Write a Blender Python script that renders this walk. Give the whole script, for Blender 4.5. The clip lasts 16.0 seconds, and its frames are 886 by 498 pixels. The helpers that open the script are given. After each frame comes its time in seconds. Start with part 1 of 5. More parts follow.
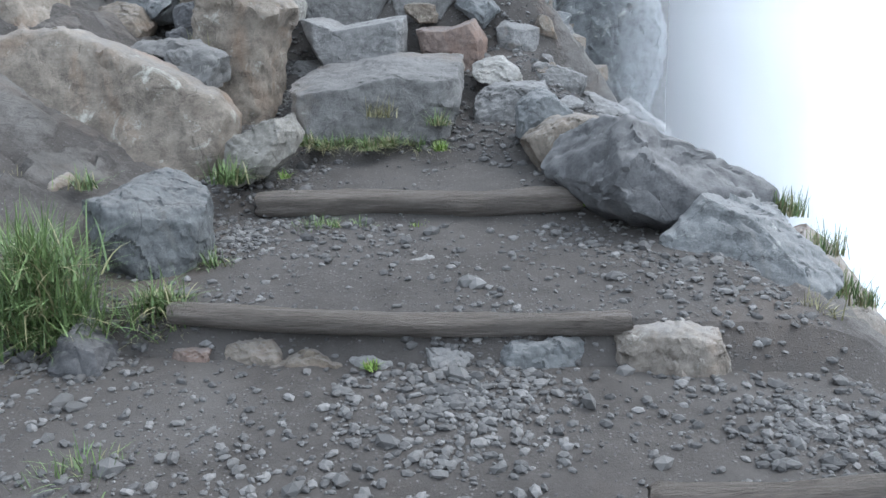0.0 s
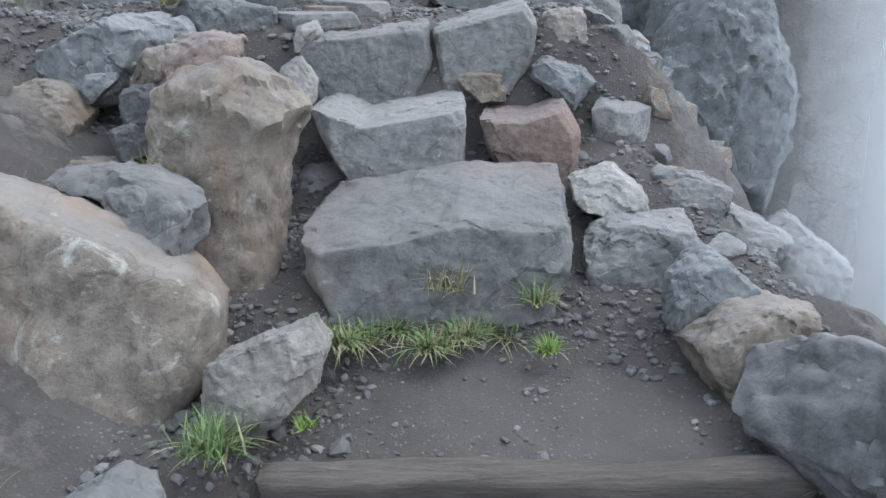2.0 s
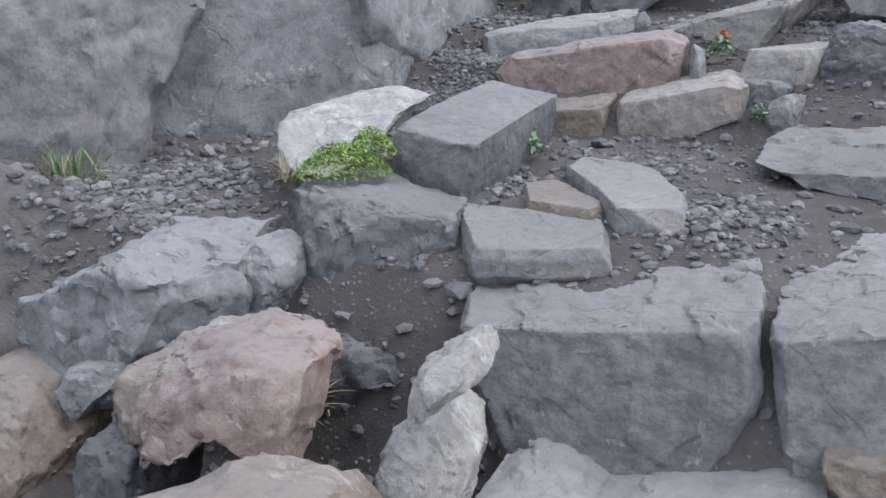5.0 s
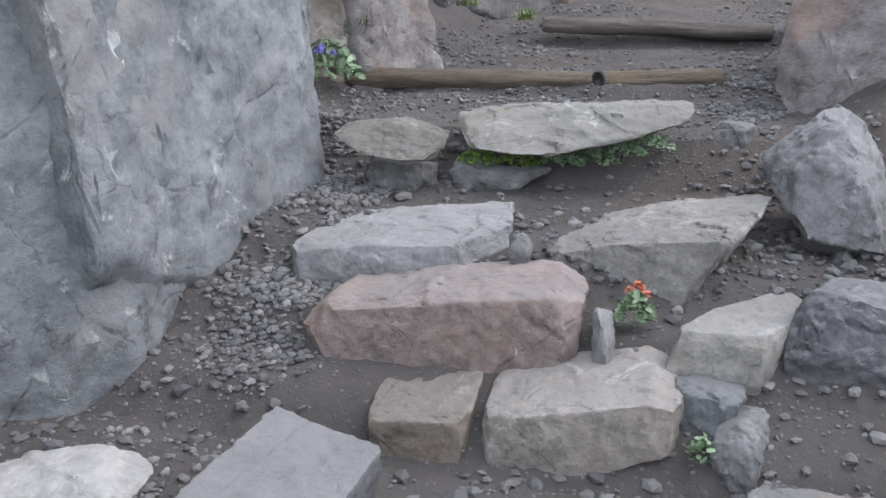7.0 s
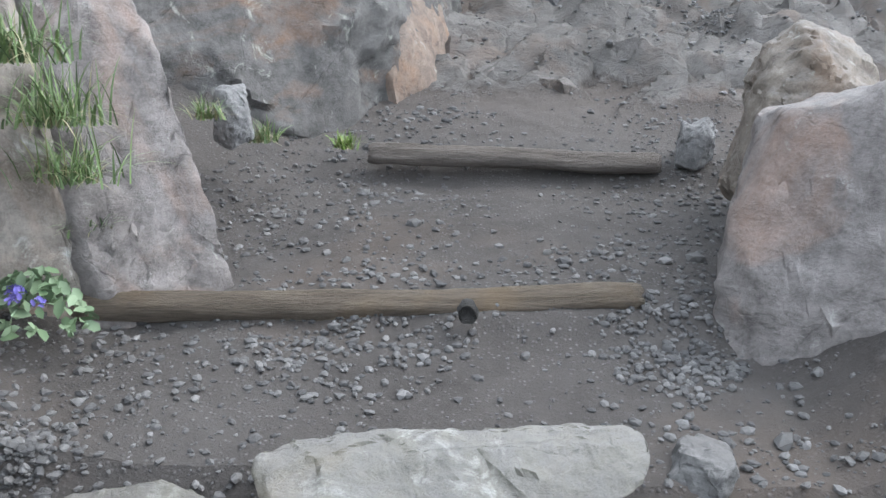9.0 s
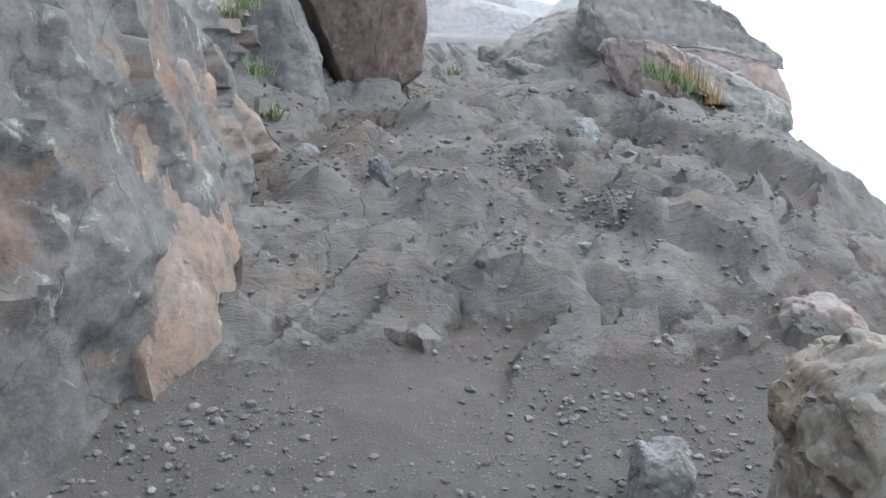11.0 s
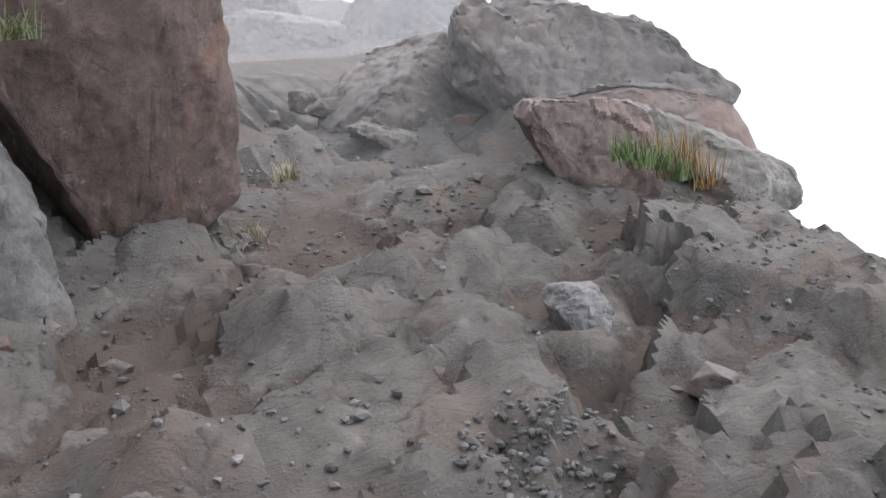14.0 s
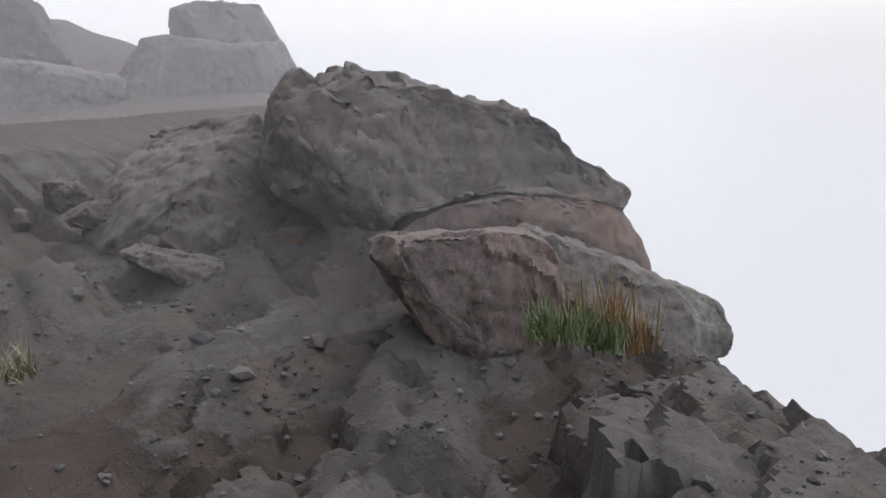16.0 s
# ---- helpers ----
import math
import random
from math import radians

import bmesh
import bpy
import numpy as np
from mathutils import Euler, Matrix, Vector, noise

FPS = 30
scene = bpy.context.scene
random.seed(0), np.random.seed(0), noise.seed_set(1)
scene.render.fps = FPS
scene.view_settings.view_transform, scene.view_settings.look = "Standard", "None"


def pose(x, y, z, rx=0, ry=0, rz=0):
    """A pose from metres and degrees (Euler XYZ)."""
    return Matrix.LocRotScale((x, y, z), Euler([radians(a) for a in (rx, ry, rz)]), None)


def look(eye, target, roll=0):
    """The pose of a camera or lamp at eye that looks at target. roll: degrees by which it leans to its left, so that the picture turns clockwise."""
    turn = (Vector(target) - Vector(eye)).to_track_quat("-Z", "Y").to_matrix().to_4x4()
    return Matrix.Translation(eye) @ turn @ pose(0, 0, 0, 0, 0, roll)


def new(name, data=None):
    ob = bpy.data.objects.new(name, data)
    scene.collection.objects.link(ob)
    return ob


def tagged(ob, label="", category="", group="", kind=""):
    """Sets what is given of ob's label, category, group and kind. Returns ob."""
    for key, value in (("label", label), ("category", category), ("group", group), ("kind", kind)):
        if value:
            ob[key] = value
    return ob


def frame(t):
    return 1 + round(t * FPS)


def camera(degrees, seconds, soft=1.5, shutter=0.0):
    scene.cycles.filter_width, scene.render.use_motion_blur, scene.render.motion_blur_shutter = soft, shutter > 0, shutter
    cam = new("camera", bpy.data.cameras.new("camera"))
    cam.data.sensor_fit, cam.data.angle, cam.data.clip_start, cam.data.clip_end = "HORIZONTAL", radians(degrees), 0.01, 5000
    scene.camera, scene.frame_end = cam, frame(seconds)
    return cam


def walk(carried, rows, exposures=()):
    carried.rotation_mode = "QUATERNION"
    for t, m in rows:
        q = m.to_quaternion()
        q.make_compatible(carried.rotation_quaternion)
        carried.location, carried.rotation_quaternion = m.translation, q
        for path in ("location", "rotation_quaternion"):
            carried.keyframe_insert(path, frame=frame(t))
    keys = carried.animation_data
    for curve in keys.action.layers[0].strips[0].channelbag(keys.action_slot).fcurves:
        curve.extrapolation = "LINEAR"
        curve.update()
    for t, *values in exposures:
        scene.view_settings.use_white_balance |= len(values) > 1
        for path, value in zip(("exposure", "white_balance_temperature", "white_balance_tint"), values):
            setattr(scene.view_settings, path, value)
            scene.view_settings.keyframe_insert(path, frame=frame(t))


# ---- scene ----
cam = camera(54.0, 16.0)
PATH = [
    (0, (0.323, -0.266, 1.414), (0.211, 1.662, 0.894), -0.3),
    (0.5, (0.235, 0.183, 1.493), (0.119, 2.102, 0.942), -0.3),
    (1, (0.137, 0.677, 1.594), (0.011, 2.596, 1.044), 0.2),
    (1.5, (-0.086, 1.109, 1.731), (-0.134, 3.022, 1.148), 0.9),
    (2, (-0.192, 1.557, 1.897), (-0.253, 3.464, 1.296), -0.5),
    (2.5, (-0.220, 2.056, 2.031), (-0.357, 3.964, 1.445), -1.3),
    (3, (-0.222, 2.519, 2.123), (-0.450, 4.411, 1.516), -1.2),
    (3.2, (-0.252, 2.702, 2.127), (-0.505, 4.586, 1.504), -1.0),
    (5.3, (-0.320, 4.055, 2.354), (-1.124, 5.780, 1.739), -1.9),
    (5.5, (-0.373, 4.155, 2.349), (-1.164, 5.894, 1.756), -1.9),
    (6, (-0.430, 4.443, 2.384), (-1.149, 6.222, 1.818), -2.4),
    (6.5, (-0.473, 4.859, 2.515), (-1.126, 6.663, 1.951), -2.0),
    (7, (-0.582, 5.223, 2.777), (-1.103, 7.059, 2.180), 0.3),
    (7.5, (-0.701, 5.579, 2.958), (-1.063, 7.456, 2.370), 2.0),
    (8, (-0.706, 5.904, 3.041), (-1.007, 7.794, 2.461), 0.1),
    (8.5, (-0.730, 6.276, 3.216), (-1.012, 8.120, 2.494), -0.8),
    (9, (-0.908, 6.654, 3.290), (-1.011, 8.551, 2.665), 1.2),
    (9.5, (-0.961, 7.031, 3.386), (-0.800, 8.975, 2.942), 3.1),
    (9.7, (-0.964, 7.179, 3.388), (-0.735, 9.130, 3.011), 3.2),
    (11.8, (-0.955, 9.216, 3.839), (-0.561, 11.120, 3.370), 0.1),
    (12, (-0.971, 9.386, 3.879), (-0.529, 11.280, 3.410), 0.2),
    (12.5, (-0.939, 9.809, 3.975), (-0.393, 11.679, 3.521), 0.2),
    (13, (-0.910, 10.223, 4.075), (-0.276, 12.058, 3.595), 0.2),
    (13.5, (-0.847, 10.623, 4.109), (-0.174, 12.442, 3.621), -1.4),
    (14, (-0.749, 11.129, 4.098), (0.041, 12.901, 3.612), -3.7),
    (14.5, (-0.663, 11.522, 4.204), (0.346, 13.174, 3.700), -5.3),
    (15, (-0.527, 11.835, 4.285), (0.634, 13.394, 3.815), -4.1),
    (15.5, (-0.385, 12.100, 4.301), (0.821, 13.633, 3.861), -3.0),
    (16, (-0.263, 12.339, 4.310), (0.929, 13.887, 3.882), -2.4),
]
EXPOSURES = [(0.0, 1.0, 5800, 6), (3.0, 1.0, 5850, 9), (5.5, 1.0, 6000, 13), (8.5, 1.15, 6100, 10), (9.5, 1.35, 5900, 6), (12.0, 0.95, 6000, 6), (13.0, 0.85, 6350, 10), (14.5, 0.6, 6500, 14), (15.0, 0.1, 6550, 15), (16.0, -0.25, 6550, 15)]
walk(cam, [(t, look(eye, target, roll)) for t, eye, target, roll in PATH], EXPOSURES)

# ---- daylight: a foggy white sky all round, with a faint wide sun behind the fog ----
SUN_UP, SUN_TURN = 52.0, 70.0
sky_world = bpy.data.worlds.new("foggy_sky")
scene.world = sky_world
sky_world.use_nodes = True
wn, wl = sky_world.node_tree.nodes, sky_world.node_tree.links
sky = wn.new("ShaderNodeTexSky")
sky.sky_type, sky.sun_disc = "NISHITA", False
sky.sun_elevation, sky.sun_rotation = radians(SUN_UP), radians(SUN_TURN)
sky.air_density, sky.dust_density = 1.0, 5.0
back = wn["Background"]
back.inputs["Strength"].default_value = 0.05
wl.new(sky.outputs[0], back.inputs["Color"])
fog = wn.new("ShaderNodeBackground")
fog.inputs["Color"].default_value = (0.90, 0.95, 1.0, 1)
fog.inputs["Strength"].default_value = 1.0
both = wn.new("ShaderNodeAddShader")
wl.new(back.outputs[0], both.inputs[0])
wl.new(fog.outputs[0], both.inputs[1])
wl.new(both.outputs[0], wn["World Output"].inputs["Surface"])
sun = new("sun", bpy.data.lights.new("sun", "SUN"))
sun.data.energy, sun.data.angle, sun.data.color = 0.9, radians(35), (1.0, 0.97, 0.92)
su, st = radians(SUN_UP), radians(SUN_TURN)
sun.matrix_world = look((math.sin(st) * math.cos(su) * 30, math.cos(st) * math.cos(su) * 30, math.sin(su) * 30), (0, 0, 0))

# ---- materials ----


def grown(name):
    """A new node material: its nodes, its links and its main shader."""
    m = bpy.data.materials.new(name)
    m.use_nodes = True
    return m, m.node_tree.nodes, m.node_tree.links, m.node_tree.nodes["Principled BSDF"]


def noise_node(n, l, where, scale, detail=8.0, rough=0.6, warp=0.0):
    t = n.new("ShaderNodeTexNoise")
    t.inputs["Scale"].default_value, t.inputs["Detail"].default_value = scale, detail
    t.inputs["Roughness"].default_value, t.inputs["Distortion"].default_value = rough, warp
    l.new(where, t.inputs["Vector"])
    return t.outputs["Fac"]


def ramp(n, l, fac, stops):
    r = n.new("ShaderNodeValToRGB")
    e = r.color_ramp.elements
    while len(e) < len(stops):
        e.new(0.5)
    for k, (at, c) in zip(e, stops):
        k.position, k.color = at, (*c, 1) if len(c) == 3 else c
    l.new(fac, r.inputs["Fac"])
    return r.outputs["Color"]


def grade(n, l, fac, lo, hi, a=0.0, b=1.0):
    m = n.new("ShaderNodeMapRange")
    for k, v in zip((1, 2, 3, 4), (lo, hi, a, b)):
        m.inputs[k].default_value = v
    l.new(fac, m.inputs[0])
    return m.outputs[0]


def blend(n, l, fac, a, b, how="MIX"):
    m = n.new("ShaderNodeMix")
    m.data_type, m.blend_type = "RGBA", how
    for sock, v in ((m.inputs[0], fac), (m.inputs[6], a), (m.inputs[7], b)):
        if isinstance(v, (int, float)):
            sock.default_value = v
        elif isinstance(v, tuple):
            sock.default_value = (*v, 1)
        else:
            l.new(v, sock)
    return m.outputs[2]


def sums(n, l, a, b, how="ADD"):
    m = n.new("ShaderNodeMath")
    m.operation = how
    for sock, v in zip(m.inputs, (a, b)):
        if isinstance(v, (int, float)):
            sock.default_value = v
        else:
            l.new(v, sock)
    return m.outputs[0]


def cells(n, l, where, scale, feature="F1", out="Distance", random_=1.0):
    v = n.new("ShaderNodeTexVoronoi")
    v.feature = feature
    v.inputs["Scale"].default_value = scale
    v.inputs["Randomness"].default_value = random_
    l.new(where, v.inputs["Vector"])
    return v.outputs[out]


def bump(n, l, main, height, strength, far):
    b = n.new("ShaderNodeBump")
    b.inputs["Strength"].default_value, b.inputs["Distance"].default_value = strength, far
    l.new(height, b.inputs["Height"])
    l.new(b.outputs[0], main.inputs["Normal"])


def rock_material(name, dark, light, stain, lichen=0.15, stained=0.35, rough=0.88, cracks=0.24):
    """Weathered volcanic rock: two tones, rusty stains, pale lichen and scuffs, fine grit, worn edges and dust on its upper faces."""
    m, n, l, main = grown(name)
    co = n.new("ShaderNodeTexCoord").outputs["Object"]
    info = n.new("ShaderNodeObjectInfo")
    geo = n.new("ShaderNodeNewGeometry")
    big = noise_node(n, l, co, 3.2, 9, 0.62, 0.4)
    mid = noise_node(n, l, co, 17, 8, 0.7)
    fine = noise_node(n, l, co, 85, 6, 0.75)
    colour = ramp(n, l, big, [(0.3, dark), (0.68, light)])
    colour = blend(n, l, grade(n, l, mid, 0.42, 0.72, 0.0, 0.8), colour, tuple(0.42 * c for c in dark), "MIX")
    lay = n.new("ShaderNodeMapping")
    lay.inputs["Rotation"].default_value, lay.inputs["Scale"].default_value = (0.5, 0.35, 0.2), (1.8, 1.8, 5.0)
    l.new(co, lay.inputs["Vector"])
    strata = noise_node(n, l, lay.outputs[0], 2.6, 7, 0.65, 0.5)
    colour = blend(n, l, grade(n, l, strata, 0.5, 0.7, 0, 0.42), colour, tuple(0.5 * c for c in dark))
    colour = blend(n, l, grade(n, l, strata, 0.42, 0.3, 0, 0.3), colour, tuple(1.25 * c for c in light))
    worn = grade(n, l, noise_node(n, l, co, 1.7, 7, 0.6, 1.0), 0.64 - 0.3 * stained, 0.78 - 0.25 * stained, 0, 0.75)
    colour = blend(n, l, worn, colour, stain)
    spots = grade(n, l, noise_node(n, l, co, 7.5, 9, 0.72, 0.6), 0.67 - 0.25 * lichen, 0.74 - 0.2 * lichen, 0, 0.65)
    colour = blend(n, l, spots, colour, (0.42, 0.42, 0.38))
    colour = blend(n, l, grade(n, l, fine, 0.42, 0.72, 0.0, 0.2), colour, tuple(min(1.0, 1.5 * c) for c in light), "MIX")
    grit = grade(n, l, cells(n, l, co, 130), 0.0, 0.32, 0.2, 0.0)
    colour = blend(n, l, grit, colour, tuple(0.35 * c for c in dark))
    edge = grade(n, l, geo.outputs["Pointiness"], 0.53, 0.62, 0, 0.4)
    colour = blend(n, l, edge, colour, tuple(min(1.0, 1.5 * c + 0.04) for c in light))
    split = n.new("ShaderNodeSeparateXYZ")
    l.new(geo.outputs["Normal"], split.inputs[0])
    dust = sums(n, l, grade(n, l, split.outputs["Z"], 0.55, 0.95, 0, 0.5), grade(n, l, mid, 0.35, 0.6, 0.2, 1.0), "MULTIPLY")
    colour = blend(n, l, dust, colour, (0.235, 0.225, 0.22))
    line = cells(n, l, blend(n, l, 0.12, co, sums(n, l, big, 1.5, "MULTIPLY")), 2.6, "DISTANCE_TO_EDGE")
    gap = sums(n, l, grade(n, l, line, 0.0, 0.014, 1, 0), grade(n, l, mid, 0.42, 0.55, 0, 1), "MULTIPLY")
    if cracks:
        colour = blend(n, l, sums(n, l, gap, cracks, "MULTIPLY"), colour, (0.03, 0.028, 0.027))
    tone = n.new("ShaderNodeHueSaturation")
    l.new(grade(n, l, info.outputs["Random"], 0, 1, 0.8, 1.22), tone.inputs["Value"])
    l.new(grade(n, l, info.outputs["Random"], 0, 1, 1.2, 0.8), tone.inputs["Saturation"])
    l.new(colour, tone.inputs["Color"])
    l.new(tone.outputs[0], main.inputs["Base Color"])
    main.inputs["Roughness"].default_value = rough
    main.inputs["Specular IOR Level"].default_value = 0.3
    h = sums(n, l, sums(n, l, mid, 1.0, "MULTIPLY"), sums(n, l, fine, 0.4, "MULTIPLY"))
    h = sums(n, l, h, sums(n, l, strata, -0.5, "MULTIPLY"))
    if cracks:
        h = sums(n, l, h, sums(n, l, gap, -1.2 * cracks, "MULTIPLY"))
    bump(n, l, main, h, 0.6, 0.026)
    return m


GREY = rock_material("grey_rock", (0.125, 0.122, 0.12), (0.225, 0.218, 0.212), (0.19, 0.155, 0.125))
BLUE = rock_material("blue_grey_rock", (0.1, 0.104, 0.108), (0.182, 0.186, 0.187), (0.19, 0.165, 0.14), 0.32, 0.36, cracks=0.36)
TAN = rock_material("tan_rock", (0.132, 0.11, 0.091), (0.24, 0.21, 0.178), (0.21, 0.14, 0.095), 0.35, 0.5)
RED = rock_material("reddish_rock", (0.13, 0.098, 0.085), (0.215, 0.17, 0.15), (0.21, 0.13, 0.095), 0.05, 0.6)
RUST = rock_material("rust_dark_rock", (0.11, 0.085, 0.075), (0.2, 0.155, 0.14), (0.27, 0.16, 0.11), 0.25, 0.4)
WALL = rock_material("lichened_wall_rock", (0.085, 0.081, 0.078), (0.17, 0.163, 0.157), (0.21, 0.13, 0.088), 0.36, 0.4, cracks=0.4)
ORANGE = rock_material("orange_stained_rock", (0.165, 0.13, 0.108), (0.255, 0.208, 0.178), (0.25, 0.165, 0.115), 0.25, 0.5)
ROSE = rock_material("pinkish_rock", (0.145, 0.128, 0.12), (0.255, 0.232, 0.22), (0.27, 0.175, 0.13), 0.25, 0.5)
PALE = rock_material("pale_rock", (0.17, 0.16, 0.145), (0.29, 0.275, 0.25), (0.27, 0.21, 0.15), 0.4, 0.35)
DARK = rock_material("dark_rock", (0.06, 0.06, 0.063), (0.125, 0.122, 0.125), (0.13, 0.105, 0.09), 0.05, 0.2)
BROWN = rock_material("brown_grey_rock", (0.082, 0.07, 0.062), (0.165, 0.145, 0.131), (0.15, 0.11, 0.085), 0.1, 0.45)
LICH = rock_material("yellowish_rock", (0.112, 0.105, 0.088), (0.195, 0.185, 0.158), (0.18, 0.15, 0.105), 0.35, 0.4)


def dirt_material():
    """Trodden volcanic dirt with damp patches, dust and fine grit."""
    m, n, l, main = grown("trodden_dirt")
    co = n.new("ShaderNodeTexCoord").outputs["Object"]
    big = noise_node(n, l, co, 1.3, 8, 0.6, 0.5)
    mid = noise_node(n, l, co, 11, 9, 0.7)
    fine = noise_node(n, l, co, 120, 5, 0.8)
    colour = ramp(n, l, big, [(0.32, (0.045, 0.04, 0.037)), (0.52, (0.068, 0.061, 0.057)), (0.72, (0.094, 0.086, 0.081))])
    colour = blend(n, l, grade(n, l, mid, 0.38, 0.7, 0, 0.6), colour, (0.095, 0.086, 0.08))
    chip = cells(n, l, co, 75, "F1", "Color")
    shade = n.new("ShaderNodeSeparateColor")
    l.new(chip, shade.inputs[0])
    few = sums(n, l, grade(n, l, cells(n, l, co, 75), 0.1, 0.45, 1, 0), grade(n, l, shade.outputs[0], 0.5, 0.62, 0, 0.8), "MULTIPLY")
    patch = grade(n, l, noise_node(n, l, co, 3.1, 6, 0.6), 0.4, 0.6, 0.15, 1.0)
    few = sums(n, l, few, patch, "MULTIPLY")
    colour = blend(n, l, few, colour, ramp(n, l, shade.outputs[1], [(0.0, (0.06, 0.058, 0.058)), (1.0, (0.27, 0.26, 0.25))]))
    colour = blend(n, l, grade(n, l, fine, 0.4, 0.7, 0, 0.4), colour, (0.07, 0.064, 0.06))
    warm = grade(n, l, noise_node(n, l, co, 0.9, 5, 0.6), 0.55, 0.75, 0, 0.5)
    colour = blend(n, l, warm, colour, (0.12, 0.09, 0.07))
    # bedrock shows through above the logs and on the steep banks
    split = n.new("ShaderNodeSeparateXYZ")
    l.new(co, split.inputs[0])
    rock = n.new("ShaderNodeAttribute")
    rock.attribute_name = "bare_rock"
    bare = grade(n, l, sums(n, l, rock.outputs["Fac"], grade(n, l, mid, 0.3, 0.7, -0.3, 0.3)), 0.3, 0.55)
    stone = ramp(n, l, noise_node(n, l, co, 4, 9, 0.7, 0.5), [(0.3, (0.076, 0.07, 0.065)), (0.5, (0.12, 0.111, 0.104)), (0.7, (0.178, 0.165, 0.155))])
    stone = blend(n, l, grade(n, l, noise_node(n, l, co, 2.1, 6, 0.6, 0.6), 0.5, 0.64, 0, 0.6), stone, (0.14, 0.105, 0.085))
    stone = blend(n, l, grade(n, l, fine, 0.4, 0.65, 0, 0.45), stone, (0.09, 0.085, 0.08))
    colour = blend(n, l, grade(n, l, split.outputs["Y"], 10.4, 12.0, 0, 0.6), colour, (0.1, 0.079, 0.066))
    line = cells(n, l, blend(n, l, 0.15, co, sums(n, l, big, 1.5, "MULTIPLY")), 3.0, "DISTANCE_TO_EDGE")
    split_line = sums(n, l, grade(n, l, line, 0.0, 0.03, 1, 0), sums(n, l, grade(n, l, mid, 0.45, 0.55, 0, 1), bare, "MULTIPLY"), "MULTIPLY")
    stone = blend(n, l, sums(n, l, split_line, 0.3, "MULTIPLY"), stone, (0.035, 0.032, 0.03))
    colour = blend(n, l, bare, colour, stone)
    l.new(colour, main.inputs["Base Color"])
    main.inputs["Roughness"].default_value = 0.92
    main.inputs["Specular IOR Level"].default_value = 0.2
    h = sums(n, l, sums(n, l, mid, 1.0, "MULTIPLY"), sums(n, l, fine, 0.5, "MULTIPLY"))
    h = sums(n, l, h, sums(n, l, few, 0.7, "MULTIPLY"))
    lay = n.new("ShaderNodeMapping")
    lay.inputs["Rotation"].default_value, lay.inputs["Scale"].default_value = (0.3, 0.35, 0.6), (1.0, 3.2, 2.0)
    l.new(co, lay.inputs["Vector"])
    strata = noise_node(n, l, lay.outputs[0], 4.5, 9, 0.68, 0.8)
    h = sums(n, l, h, sums(n, l, sums(n, l, strata, 3.4, "MULTIPLY"), bare, "MULTIPLY"))
    h = sums(n, l, h, sums(n, l, split_line, -0.8, "MULTIPLY"))
    bump(n, l, main, h, 0.6, 0.02)
    return m


DIRT = dirt_material()


def gravel_material(name, dark, light):
    """Loose stones, each of its own grey."""
    m, n, l, main = grown(name)
    co = n.new("ShaderNodeTexCoord").outputs["Object"]
    geo = n.new("ShaderNodeNewGeometry")
    info = n.new("ShaderNodeObjectInfo")
    pick = sums(n, l, sums(n, l, geo.outputs["Random Per Island"], info.outputs["Random"]), 1.0, "MODULO")
    colour = ramp(n, l, pick, [(0.0, dark), (0.55, tuple(0.5 * (a + b) for a, b in zip(dark, light))), (0.86, light), (1.0, tuple(1.35 * c for c in light))])
    colour = blend(n, l, grade(n, l, noise_node(n, l, co, 90, 6, 0.7), 0.35, 0.7, 0, 0.5), colour, (0.1, 0.093, 0.088))
    l.new(colour, main.inputs["Base Color"])
    main.inputs["Roughness"].default_value = 0.85
    bump(n, l, main, noise_node(n, l, co, 160, 4, 0.7), 0.4, 0.006)
    return m


GRAVEL = gravel_material("loose_gravel", (0.05, 0.049, 0.05), (0.145, 0.14, 0.137))


def wood_material(name, dark, light, stain):
    """Weathered bare log: grey grain along its length, with rubbed and rotten places."""
    m, n, l, main = grown(name)
    co = n.new("ShaderNodeTexCoord").outputs["Object"]
    stretch = n.new("ShaderNodeMapping")
    stretch.inputs["Scale"].default_value = (1.2, 16, 16)
    l.new(co, stretch.inputs["Vector"])
    grain = noise_node(n, l, stretch.outputs[0], 4.5, 9, 0.7, 0.6)
    thread = noise_node(n, l, stretch.outputs[0], 16, 6, 0.75)
    blot = noise_node(n, l, co, 4, 7, 0.6)
    colour = ramp(n, l, grain, [(0.3, dark), (0.66, light)])
    colour = blend(n, l, grade(n, l, thread, 0.5, 0.72, 0, 0.7), colour, tuple(0.4 * c for c in dark))
    colour = blend(n, l, grade(n, l, blot, 0.52, 0.7, 0, 0.6), colour, stain)
    l.new(colour, main.inputs["Base Color"])
    main.inputs["Roughness"].default_value = 0.85
    h = sums(n, l, grain, sums(n, l, thread, 0.7, "MULTIPLY"))
    bump(n, l, main, h, 1.0, 0.025)
    return m


WOOD = wood_material("weathered_wood", (0.1, 0.082, 0.068), (0.2, 0.172, 0.15), (0.13, 0.112, 0.1))
ROTTEN = wood_material("split_wood", (0.095, 0.072, 0.052), (0.21, 0.168, 0.125), (0.2, 0.14, 0.08))
CHAR = wood_material("dark_end_grain", (0.03, 0.028, 0.026), (0.06, 0.055, 0.05), (0.05, 0.045, 0.04))


